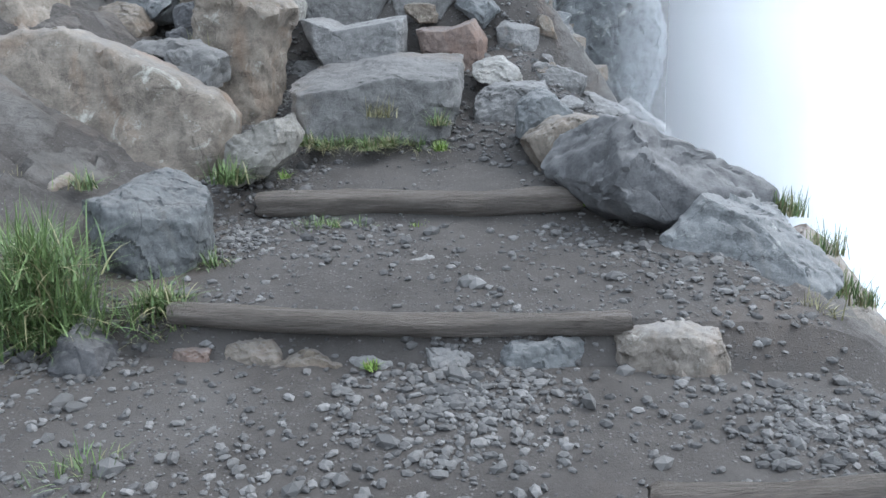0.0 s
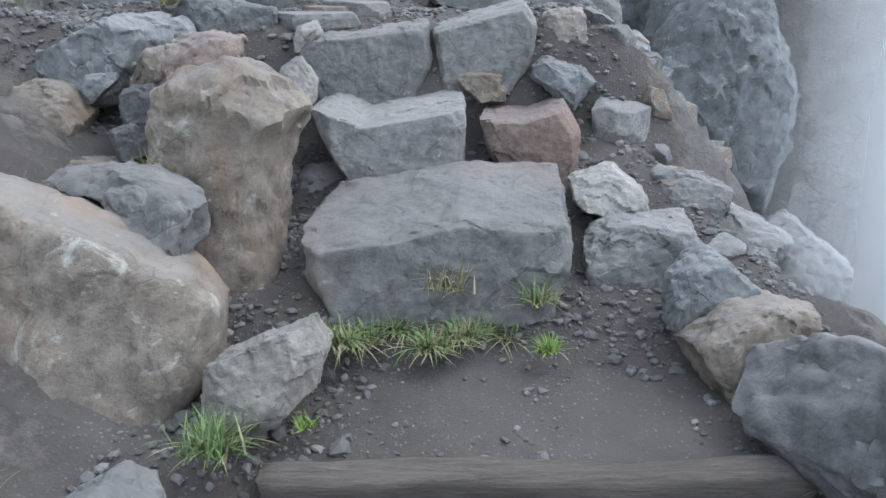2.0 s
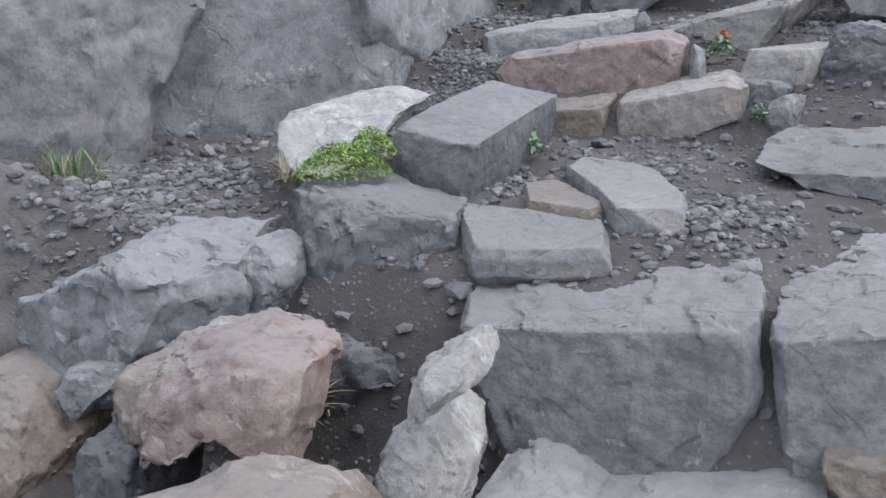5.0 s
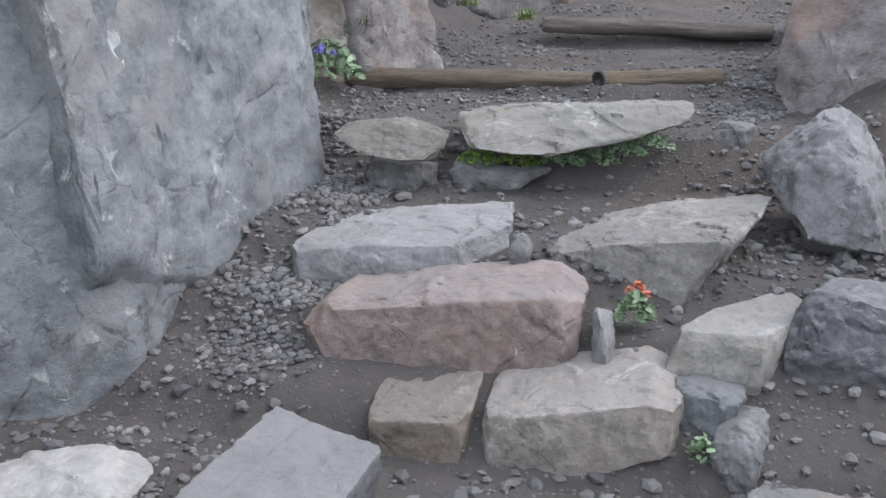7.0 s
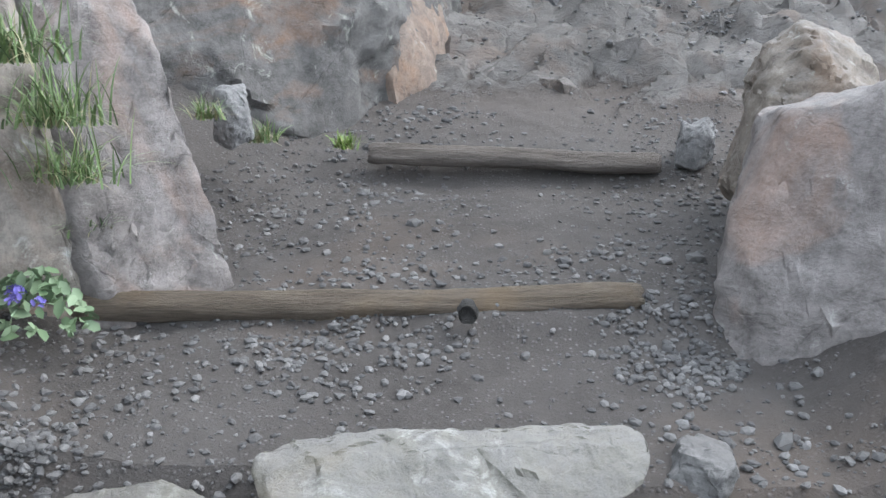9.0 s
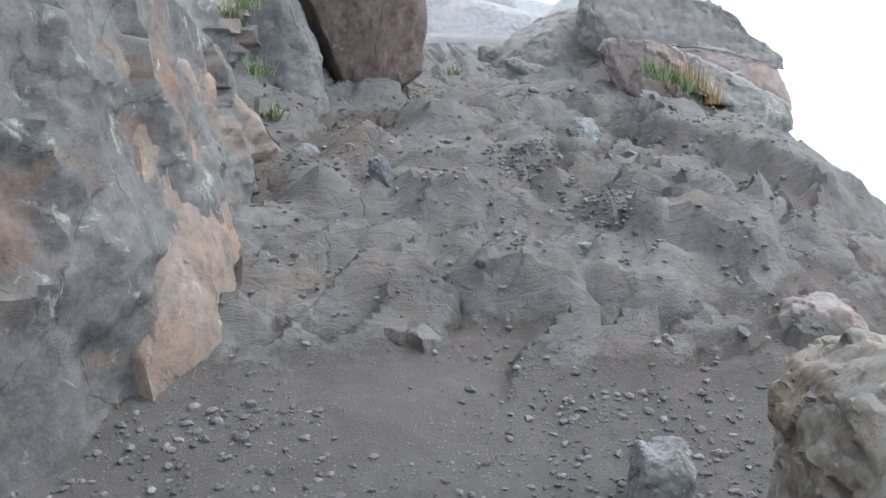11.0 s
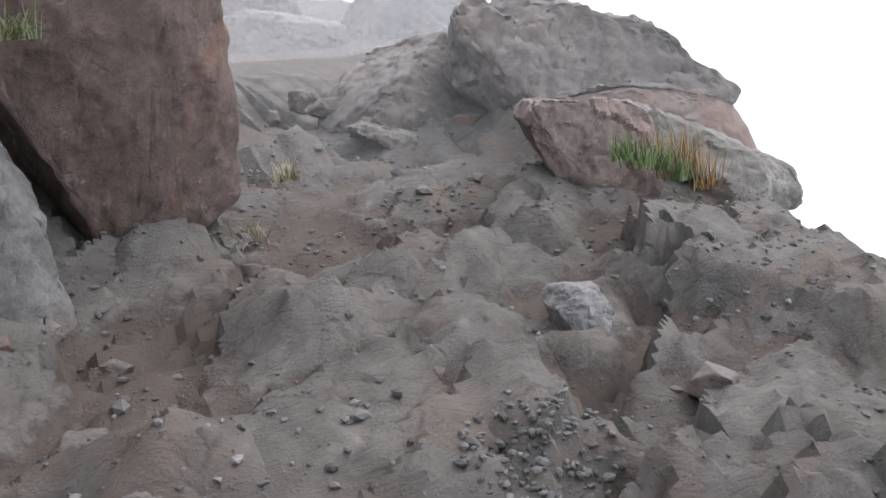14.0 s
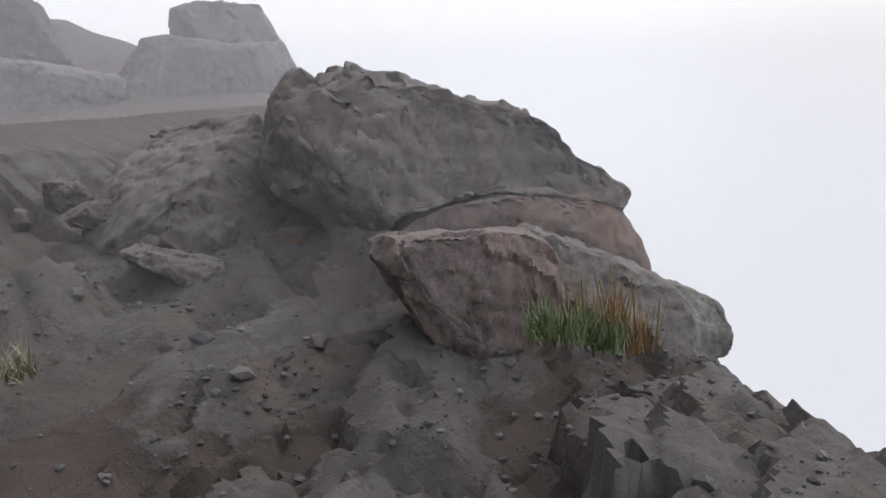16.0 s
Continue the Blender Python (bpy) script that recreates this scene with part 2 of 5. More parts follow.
def leaf_material(name, low, high):
    m, n, l, main = grown(name)
    geo = n.new("ShaderNodeNewGeometry")
    co = n.new("ShaderNodeTexCoord").outputs["Object"]
    colour = ramp(n, l, geo.outputs["Random Per Island"], [(0.0, low), (1.0, high)])
    colour = blend(n, l, grade(n, l, noise_node(n, l, co, 30, 4, 0.6), 0.4, 0.7, 0, 0.35), colour, tuple(0.6 * c for c in low))
    l.new(colour, main.inputs["Base Color"])
    main.inputs["Roughness"].default_value = 0.6
    main.inputs["Subsurface Weight"].default_value = 0.0
    return m


GRASS = leaf_material("green_grass", (0.06, 0.1, 0.032), (0.17, 0.24, 0.085))
STRAW = leaf_material("dry_grass", (0.15, 0.145, 0.065), (0.32, 0.29, 0.17))
MOSS = leaf_material("bright_moss", (0.08, 0.15, 0.02), (0.2, 0.29, 0.05))
HERB = leaf_material("grey_green_leaf", (0.1, 0.16, 0.075), (0.25, 0.32, 0.2))
OCHRE = leaf_material("ochre_leaf", (0.22, 0.13, 0.04), (0.33, 0.22, 0.09))
VIOLET = leaf_material("violet_petal", (0.12, 0.1, 0.36), (0.22, 0.18, 0.5))
EMBER = leaf_material("red_leaf", (0.32, 0.07, 0.03), (0.4, 0.14, 0.07))


def mist_material(name, veil, size):
    """Drifting fog: a thin white veil with soft gaps."""
    m, n, l, main = grown(name)
    n.remove(main)
    co = n.new("ShaderNodeTexCoord")
    thick = grade(n, l, noise_node(n, l, co.outputs["Object"], size, 3, 0.5, 0.3), 0.25, 0.75, 0.75 * veil, min(1.0, 1.25 * veil))
    # thins out to nothing at its rim
    split = n.new("ShaderNodeSeparateXYZ")
    l.new(co.outputs["Generated"], split.inputs[0])
    for axis, rand in (("X", 0.2), ("Z", 0.3)):
        rim = sums(n, l, grade(n, l, split.outputs[axis], 0.0, rand), grade(n, l, split.outputs[axis], 1.0, 1.0 - rand), "MULTIPLY")
        thick = sums(n, l, thick, rim, "MULTIPLY")
    clear = n.new("ShaderNodeBsdfTransparent")
    drop = n.new("ShaderNodeBsdfDiffuse")
    drop.inputs["Color"].default_value = (0.95, 0.97, 1.0, 1)
    pass_ = n.new("ShaderNodeBsdfTranslucent")
    pass_.inputs["Color"].default_value = (0.95, 0.97, 1.0, 1)
    water, mixed = n.new("ShaderNodeAddShader"), n.new("ShaderNodeMixShader")
    l.new(drop.outputs[0], water.inputs[0])
    l.new(pass_.outputs[0], water.inputs[1])
    l.new(thick, mixed.inputs[0])
    l.new(clear.outputs[0], mixed.inputs[1])
    l.new(water.outputs[0], mixed.inputs[2])
    l.new(mixed.outputs[0], n["Material Output"].inputs["Surface"])
    return m


# ---- the lie of the land: a stepped path along +y, a bank to its left, a drop to its right ----
PATH_Z = [(-9, -1.6), (-2, -0.3), (0, 0.08), (1.2, 0.2), (2.1, 0.27), (2.44, 0.29), (2.54, 0.42), (3.0, 0.47), (3.57, 0.52), (3.68, 0.6), (4.15, 0.68),
          (4.3, 0.8), (4.9, 1.0), (5.0, 1.08), (5.35, 1.2), (5.52, 1.5), (5.62, 1.66), (6.0, 1.725), (6.4, 1.745), (6.85, 1.74), (6.96, 1.84), (7.11, 1.88),
          (7.19, 1.96), (7.37, 1.98), (7.46, 2.05), (8.1, 2.1), (8.25, 2.26), (8.85, 2.29), (8.96, 2.36), (9.4, 2.39), (10.2, 2.41), (10.34, 2.49),
          (11.2, 2.66), (12.0, 2.88), (12.7, 3.04), (13.9, 3.27), (14.65, 3.33), (16.8, 3.52), (20.4, 3.85), (40, 6.0)]
EDGE_LEFT = [(-9, -1.4), (2.2, -1.05), (3.6, -1.0), (4.6, -0.95), (5.2, -1.3), (6.1, -2.4), (6.9, -1.95), (8.1, -1.9), (9.3, -2.0), (10.3, -1.65),
             (11.7, -1.4), (12.6, -1.3), (13.3, -1.1), (14.3, -0.55), (15.3, -0.1), (17.3, 0.2), (20.4, 0.3), (40, 1)]
EDGE_RIGHT = [(-9, 2.2), (1.5, 2.0), (2.5, 1.35), (3.6, 1.05), (4.6, 0.8), (5.4, 0.42), (6.3, 0.36), (7.1, 0.05), (7.7, -0.15), (8.9, -0.15), (10.1, 0.1),
              (11.4, 0.95), (12.5, 1.4), (13.3, 1.75), (14.0, 2.0), (14.5, 2.25), (15.3, 2.6), (16.4, 3.0), (20.4, 4.3), (40, 7)]
RIGHT_RISE = [(-9, -0.75), (4.4, -0.8), (5.2, -1.7), (6.9, -1.7), (7.3, 0.5), (9.1, 0.6), (10.3, -0.1), (11.5, -0.35), (13.2, -0.6), (14.2, -1.0), (16, -1.1), (20, -0.8), (40, -0.7)]
LEFT_RISE = [(-9, 0.5), (2, 0.45), (4.8, 0.6), (5.6, 0.25), (6.5, 0.5), (9, 0.9), (13, 0.8), (16, 0.35), (20, 0.4), (40, 0.4)]


KNOWN = {}


def along(knots, y):
    """The value of a broken line of knots at y."""
    key = (id(knots), y)
    if key not in KNOWN:
        KNOWN[key] = float(np.interp(y, [k[0] for k in knots], [k[1] for k in knots]))
    return KNOWN[key]


def land(x, y):
    """The smooth height of the ground at a place."""
    z = along(PATH_Z, y)
    left, right = along(EDGE_LEFT, y), along(EDGE_RIGHT, y)
    if x < left:
        d = left - x
        z += along(LEFT_RISE, y) * (d * d / (d + 0.25))
    elif x > right:
        d, k = x - right, along(RIGHT_RISE, y)
        if k > 0:
            z += k * min(d, 0.6) - 2.2 * max(0.0, d - 0.6)
        else:
            z += k * (d * d / (d + 0.3))
    return z


def smooth(a, b, x):
    k = min(1.0, max(0.0, (x - a) / (b - a)))
    return k * k * (3 - 2 * k)


def facets(p, size, tilt, dome=0.5):
    """Broken-rock relief: the upper hull of many small tilted planes, one round every cell of a split volume."""
    q = p / size
    far, near = noise.voronoi(q)
    best = -9.0
    for c, d in zip(near, far):
        way = noise.cell_vector(c * 9.17 + Vector((0.31, 0.17, 0.73)))
        best = max(best, (q - c).dot(way) * tilt + (noise.cell(c * 5.3) - 0.5) * tilt - dome * d * d)
    return (best + 0.25 * dome) * size


def chips(p, size, tilt):
    """The lower hull of tilted planes: flat faces that meet in sharp edges."""
    return -facets(p + Vector((11, 7, 3)), size, tilt, 0.35)


CRAGS = []


def crag(x, y, half_long, half_deep, yaw, high):
    """A ledge of bedrock that grows out of the slope: steep towards its front, its top running back into the hill."""
    CRAGS.append((x, y, half_long, half_deep, math.cos(radians(yaw)), math.sin(radians(yaw)), high))


# the ledges above the logs, from the lowest up
crag(-0.12, 11.62, 0.32, 0.3, -10, 0.2)
crag(-0.6, 11.6, 0.22, 0.28, 15, 0.1)
crag(0.4, 11.62, 0.28, 0.25, -20, 0.13)
crag(0.78, 11.98, 0.42, 0.3, -38, 0.16)
crag(-0.86, 12.5, 0.21, 0.3, 4, 0.2)
crag(-0.58, 12.42, 0.08, 0.22, -20, 0.21)
crag(-0.22, 12.42, 0.36, 0.36, 8, 0.14)
crag(0.24, 12.38, 0.17, 0.24, -6, 0.15)
crag(0.92, 12.6, 0.52, 0.45, -28, 0.12)
crag(-0.2, 12.95, 0.32, 0.32, 4, 0.1)
crag(0.35, 13.0, 0.2, 0.4, -12, 0.1)
crag(-0.64, 13.12, 0.22, 0.26, 14, 0.15)
crag(-0.22, 13.78, 0.24, 0.34, 28, 0.2)
crag(0.34, 13.92, 0.32, 0.26, 6, 0.14)
crag(0.62, 13.84, 0.1, 0.3, -24, 0.16)
crag(0.8, 13.45, 0.24, 0.4, -14, 0.1)
crag(1.7, 13.25, 0.8, 0.55, -60, 0.19)
crag(1.14, 14.3, 0.22, 0.55, -34, 0.13)
crag(0.55, 14.7, 0.3, 0.4, 20, 0.08)
crag(1.0, 16.3, 0.34, 0.4, 10, 0.2)
crag(0.75, 15.4, 0.24, 0.3, 20, 0.1)
crag(1.55, 16.0, 0.8, 0.9, 40, 0.3)
crag(0.2, 15.8, 0.35, 0.5, 60, 0.25)


def ledges(x, y):
    """How far the bedrock ledges stand above the slope at a place."""
    top = 0.0
    for cx, cy, a, b, c, s_, high in CRAGS:
        dx, dy = x - cx, y - cy
        if abs(dx) + abs(dy) > 1.9 * (a + b):
            continue
        p = Vector((x, y, cx))
        wob = noise.noise_vector(p * 3.1)
        u = dx * c + dy * s_ + 0.2 * a * wob.x
        v = dy * c - dx * s_ + 0.16 * b * wob.y + 0.05 * noise.noise(p * 7.0)
        front = min(1.0, max(0.0, (v + b) / (0.06 + 0.4 * high)))
        back = min(1.0, max(0.0, (b - v) / (1.7 * b)))
        side = min(1.0, max(0.0, (a - abs(u)) / (0.08 + 0.5 * high)))
        top = max(top, 0.85 * high * front * back * side * (1.0 + 0.3 * noise.noise(p * 2.2)))
    return top


ROCKY = {}


def relief(x, y):
    """The roughness of the ground: little on the trodden path, craggy on the slope above the logs and on the banks."""
    p = Vector((x, y, 0.0))
    z = 0.022 * noise.fractal(p * 1.9, 0.8, 2.0, 5) + 0.006 * noise.fractal(p * 14, 0.8, 2.0, 3)
    left, right = along(EDGE_LEFT, y), along(EDGE_RIGHT, y)
    slope = smooth(10.75, 11.5, y) * (1 - smooth(18, 21, y))
    trodden = smooth(0.55, 0.1, abs(x - (-0.05 + 0.42 * (y - 13.9)))) * smooth(13.9, 14.6, y)
    rocky = slope * (0.6 + 0.4 * smooth(-0.3, 0.2, noise.noise(p * 0.8 + Vector((3, 1, 7))))) * (1 - 0.65 * trodden)
    rocky = max(rocky, 0.6 * smooth(0.1, 0.7, left - x), 0.7 * smooth(0.0, 0.6, x - right)) * (1 - smooth(18, 21, y)) * (1 - smooth(2.9, 4.5, abs(x - 0.3)))
    bare = 0.0
    if rocky > 0.01:
        q = p + 0.09 * noise.noise_vector(p * 2.3)
        turned = Vector((0.82 * q.x + 0.57 * q.y, 1.7 * (0.82 * q.y - 0.57 * q.x), 0.0))
        rise = 0.34 * facets(turned, 0.6, 0.55, 0.12) + 0.42 * facets(turned + Vector((9, 5, 2)), 0.24, 0.52, 0.18) + 0.36 * facets(q + Vector((2, 7, 1)), 0.1, 0.5, 0.2)
        ledge = slope * ledges(x, y) if y > 10.5 else 0.0
        z += rocky * (rise + 0.012 * noise.fractal(p * 7, 0.7, 2.1, 4)) + ledge
        bare = min(1.0, rocky * (0.5 + 8.0 * rise) + 7.0 * ledge)
    ROCKY[(x, y)] = max(0.0, bare)
    return z


def surface(x, y):
    return land(x, y) + relief(x, y)


def spread(lo, hi, fine_lo, fine_hi, fine, wide):
    out = list(np.arange(fine_lo, fine_hi, fine))
    v, s = fine_hi, fine
    while v < hi:
        out.append(v)
        s = min(wide, s * 1.35)
        v += s
    v, s = fine_lo - fine, fine
    while v > lo:
        out.insert(0, v)
        s = min(wide, s * 1.35)
        v -= s
    return out


def ground_sheet():
    xs = spread(-60, 60, -2.3, 3.0, 0.03, 4.0)
    ys = [y for y in spread(-50, 0, -0.3, 10.6, 0.038, 4.0)] + [y for y in spread(10.6, 70, 10.6, 15.0, 0.026, 4.0)]
    verts, bare = [], []
    for y in ys:
        for x in xs:
            near = abs(x) < 9 and -5 < y < 24
            verts.append((x, y, surface(x, y) if near else land(x, y) - 0.004 * max(0.0, x - 8) ** 2))
            bare.append(ROCKY[(x, y)] if near else 0.5)
    w = len(xs)
    faces = [(j * w + i, j * w + i + 1, (j + 1) * w + i + 1, (j + 1) * w + i) for j in range(len(ys) - 1) for i in range(w - 1)]
    me = bpy.data.meshes.new("ground")
    me.from_pydata(verts, [], faces)
    me.polygons.foreach_set("use_smooth", [True] * len(faces))
    me.set_sharp_from_angle(angle=radians(34))
    me.attributes.new("bare_rock", "FLOAT", "POINT").data.foreach_set("value", bare)
    me.materials.append(DIRT)
    return tagged(new("ground", me), "trodden grey dirt path over a steep volcanic slope", "ground", kind="structure")


ground_sheet()


def part(name, bm, material, parent=None, label="", flat=False, crisp=0):
    """Links a bmesh as one mesh object, under a thing or as a thing."""
    me = bpy.data.meshes.new(name)
    bm.to_mesh(me)
    bm.free()
    me.materials.append(material)
    me.polygons.foreach_set("use_smooth", [not flat] * len(me.polygons))
    if crisp:
        me.set_sharp_from_angle(angle=radians(crisp))
    ob = new(name, me)
    ob.parent = parent
    return tagged(ob, label)


def refine(bm, length, rounds=7):
    """Cuts a hull into triangles no longer than length."""
    bmesh.ops.triangulate(bm, faces=bm.faces[:])
    for _ in range(rounds):
        long = [e for e in bm.edges if e.calc_length() > length]
        if not long:
            break
        bmesh.ops.subdivide_edges(bm, edges=long, cuts=1)
        bmesh.ops.triangulate(bm, faces=[f for f in bm.faces if len(f.verts) > 3])
    bmesh.ops.recalc_face_normals(bm, faces=bm.faces[:])


def weather(bm, size, seed, rugged=1.0):
    """Gives a refined hull broken facets, dents and grain; its corners are first rubbed a little round."""
    for _ in range(1):
        bmesh.ops.smooth_vert(bm, verts=bm.verts[:], factor=0.5, use_axis_x=True, use_axis_y=True, use_axis_z=True)
    bm.normal_update()
    at = Vector((seed * 3.17 % 41, seed * 7.31 % 37, seed * 1.73 % 29))
    soft, grain = min(1.0, 0.6 / size), min(0.06, 0.075 * size)
    moved = []
    for v in bm.verts:
        p = v.co + at
        q = p + 0.05 * size * noise.noise_vector(p * (3.0 / size))
        d = soft * (0.12 * chips(q, 0.45 * size, 0.4) + 0.22 * chips(q + Vector((5, 3, 9)), 0.2 * size, 0.4)) + 0.42 * facets(q + Vector((1, 8, 4)), grain, 0.4)
        d += 0.012 * size * noise.fractal(p * (2.6 / size), 0.75, 2.1, 5)
        d += 0.004 * noise.fractal(p * 38, 0.7, 2.0, 3)
        moved.append(v.co + v.normal * d * rugged)
    for v, c in zip(bm.verts, moved):
        v.co = c
    bm.normal_update()


def cleave(bm, seed, count, lo, hi):
    """Breaks flat faces off a refined hull, as stone splits along planes."""
    rng = random.Random(seed)
    co = np.array([v.co[:] for v in bm.verts])
    c = co.mean(axis=0)
    for _ in range(count):
        n = np.array((rng.gauss(0, 1), rng.gauss(-0.35, 1), rng.gauss(0.15, 0.8)))
        n /= np.linalg.norm(n)
        far = (co - c) @ n
        over = np.maximum(0.0, far - far.max() * rng.uniform(lo, hi))
        co -= over[:, None] * n
    for v, p in zip(bm.verts, co):
        v.co = p


STONES = [0]


def stone_thing(name, bm, size, place, yaw, material, label, category, group, fine, rugged, low=0.75):
    STONES[0] += 1
    refine(bm, fine)
    if rugged > 0.8:
        cleave(bm, STONES[0] + 70, 20, low, 0.95)
    else:
        cleave(bm, STONES[0] + 70, 9, 0.9, 0.98)
    weather(bm, size, STONES[0], 1.5 * rugged if category == "cliff" else rugged)
    ob = part(name, bm, material, crisp=38)
    ob.matrix_world = pose(*place, 0, 0, yaw)
    kind = "structure" if category in ("rock wall", "cliff") else ""
    return tagged(ob, label, category, group, kind)


def hull_rings(rings):
    """A closed body through rings of as many corners each."""
    bm = bmesh.new()
    made = [[bm.verts.new(c) for c in ring] for ring in rings]
    for a, b in zip(made, made[1:]):
        for i in range(len(a)):
            j = (i + 1) % len(a)
            bm.faces.new((a[i], a[j], b[j], b[i]))
    bm.faces.new(made[0])
    bm.faces.new(made[-1][::-1])
    return bm


def spans(outline):
    us, vs = [p[0] for p in outline], [p[1] for p in outline]
    return max(us) - min(us), max(vs) - min(vs)


def boulder(name, place, yaw, lean, depth, outline, material, label, category, front=0.22, mid=0.82, rugged=1.0, lift=0.05):
    """A rock of a given outline, whose face leans back; it swells towards the front and the back."""
    s, c = math.sin(radians(lean)), math.cos(radians(lean))
    wide, high = spans(outline)
    size = max(0.08, min(max(wide, high, depth), 2.2 * min(wide, high)))
    mu, mv = sum(p[0] for p in outline) / len(outline), sum(p[1] for p in outline) / len(outline)
    rng = random.Random(int(1000 * abs(place[0] + 2 * place[1])) + len(outline))
    du, dv = rng.uniform(-0.1, 0.1) * wide, rng.uniform(0.0, 1.0) * lift * high

    def ring(k, w, su=0.0, sv=0.0):
        out = []
        for u, v in outline:
            a, b = mu + (u - mu) * k + su, mv + (v - mv) * k + sv
            out.append((a, b * s + w, b * c))
        return out

    rings = [ring(mid, -front * depth, du, dv), ring(0.5 * (mid + 1.0) + 0.08, -0.55 * front * depth, 0.4 * du, 0.4 * dv), ring(1.04, 0.0),
             ring(1.0, 0.35 * depth), ring(0.7, 0.9 * depth)]
    return stone_thing(name, hull_rings(rings), 0.8 * size, place, yaw, material, label, category, "", max(0.011, min(0.05, size / 30)), rugged, 0.76 if mid < 0.85 else 0.87)


def step(name, place, yaw, lean, depth, outline, material, label, category, slope=0.06, rugged=0.55):
    """A step stone: a front face of a given outline with a flat top running back."""
    s, c = math.sin(radians(lean)), math.cos(radians(lean))
    wide, high = spans(outline)
    mu, mv = sum(p[0] for p in outline) / len(outline), sum(p[1] for p in outline) / len(outline)

    def ring(k, w, rise=0.0):
        return [((mu + (u - mu) * k), (mv + (v - mv) * k) * s + w, (mv + (v - mv) * k) * c + rise) for u, v in outline]

    rings = [ring(0.9, -0.02), ring(1.0, 0.015), ring(1.0, 0.5 * depth, 0.5 * slope * depth), ring(0.94, depth, slope * depth)]
    return stone_thing(name, hull_rings(rings), 0.7 * min(wide, 2 * high), place, yaw, material, label, category, "path steps", max(0.012, wide / 46), rugged)


def flag(name, place, yaw, lean, depth, outline, material, label, category, rugged=0.35):
    """A flat stone of a given plan, bedded in the ground."""
    mu, mv = sum(p[0] for p in outline) / len(outline), sum(p[1] for p in outline) / len(outline)

    def ring(k, z):
        return [(mu + (u - mu) * k, mv + (v - mv) * k, z) for u, v in outline]

    wide, high = spans(outline)
    rings = [ring(0.92, 0.004), ring(1.0, -0.02), ring(1.02, -0.6 * depth), ring(0.8, -depth)]
    return stone_thing(name, hull_rings(rings), 0.6 * wide, place, yaw, material, label, category, "", max(0.012, wide / 36), rugged)


# the lower flight, from the first log to the great slab
boulder("boulder", (-1.52, 3.66, 0.26), 8, 20, 0.75, [(-0.75, 0.98), (-0.42, 1.12), (-0.15, 1.14), (0.08, 1.08), (0.28, 0.98), (0.5, 0.84), (0.6, 0.7), (0.6, 0.5), (0.46, 0.42), (0.42, 0.26), (0.1, 0.0), (-0.5, -0.05), (-0.75, 0.1)], TAN, "large tan weathered boulder with pale lichen beside the path", "boulder", front=0.1, mid=0.9, rugged=0.8)
boulder("boulder", (-1.04, 2.94, 0.40), 8, 10, 0.5, [(-0.25, 0.32), (-0.07, 0.36), (-0.01, 0.43), (0.25, 0.39), (0.23, -0.02), (0.1, -0.06), (-0.12, -0.04), (-0.2, 0.12)], BLUE, "angular blue-grey boulder on the bank beside the log step", "boulder", front=0.3)
boulder("stone", (-0.79, 3.72, 0.69), -10, 20, 0.3, [(-0.18, 0.14), (-0.03, 0.22), (0.14, 0.3), (0.18, 0.24), (0.14, 0.09), (-0.03, -0.06), (-0.17, -0.04)], PALE, "long pale stone wedged beside the upper log", "stone")
step("step_stone", (-0.30, 4.30, 0.85), 0, 12, 0.55, [(-0.48, 0.17), (-0.18, 0.21), (0.08, 0.27), (0.48, 0.25), (0.39, -0.08), (-0.0, -0.12), (-0.26, -0.13), (-0.39, -0.09)], GREY, "wide grey slab forming a high step", "step", slope=0.2)
boulder("stone", (0.40, 4.43, 0.73), -12, 25, 0.4, [(-0.22, 0.34), (0.15, 0.36), (0.22, 0.27), (0.11, 0.11), (0.07, -0.05), (-0.08, -0.06), (-0.19, 0.15)], GREY, "angular light grey stone at the end of a step", "stone")
boulder("stone", (0.60, 4.15, 0.87), 10, 20, 0.22, [(-0.14, 0.13), (-0.01, 0.2), (0.15, 0.06), (-0.02, -0.06), (-0.15, -0.06)], BLUE, "small dark blue-grey stone among larger ones", "stone")
boulder("stone", (0.68, 3.94, 0.65), 8, 20, 0.3, [(-0.26, 0.15), (-0.03, 0.29), (0.14, 0.32), (0.26, 0.22), (0.17, 0.01), (0.06, -0.06), (-0.08, -0.01)], TAN, "pointed tan stone lying on the dirt tread", "stone")
boulder("boulder", (1.23, 3.54, 0.40), 35, 15, 0.6, [(-0.55, 0.38), (-0.32, 0.63), (-0.15, 0.54), (0.35, 0.28), (0.55, 0.03), (0.37, -0.06), (-0.14, 0.06), (-0.35, 0.17), (-0.54, 0.31)], DARK, "dark angular boulder edging the path", "boulder", front=0.35)
boulder("boulder", (1.32, 3.15, 0.15), -20, 22, 0.6, [(-0.37, 0.23), (-0.29, 0.41), (-0.15, 0.61), (0.01, 0.56), (0.35, 0.33), (0.37, 0.2), (0.17, -0.05), (-0.02, -0.06), (-0.29, 0.06)], BLUE, "big slanted blue-grey boulder edging the path", "boulder", front=0.35)
boulder("stone", (0.47, 2.42, 0.21), 3, 15, 0.2, [(-0.18, 0.12), (0.02, 0.17), (0.16, 0.16), (0.18, 0.06), (0.02, -0.06), (-0.15, 0.04)], BLUE, "blue-grey stone wedged under the log step", "stone")
boulder("stone", (0.89, 2.43, 0.21), -6, 15, 0.28, [(-0.23, 0.12), (-0.14, 0.19), (0.06, 0.22), (0.2, 0.19), (0.23, -0.04), (0.05, -0.06), (-0.15, -0.02)], TAN, "brownish stone holding up the end of a log step", "stone")
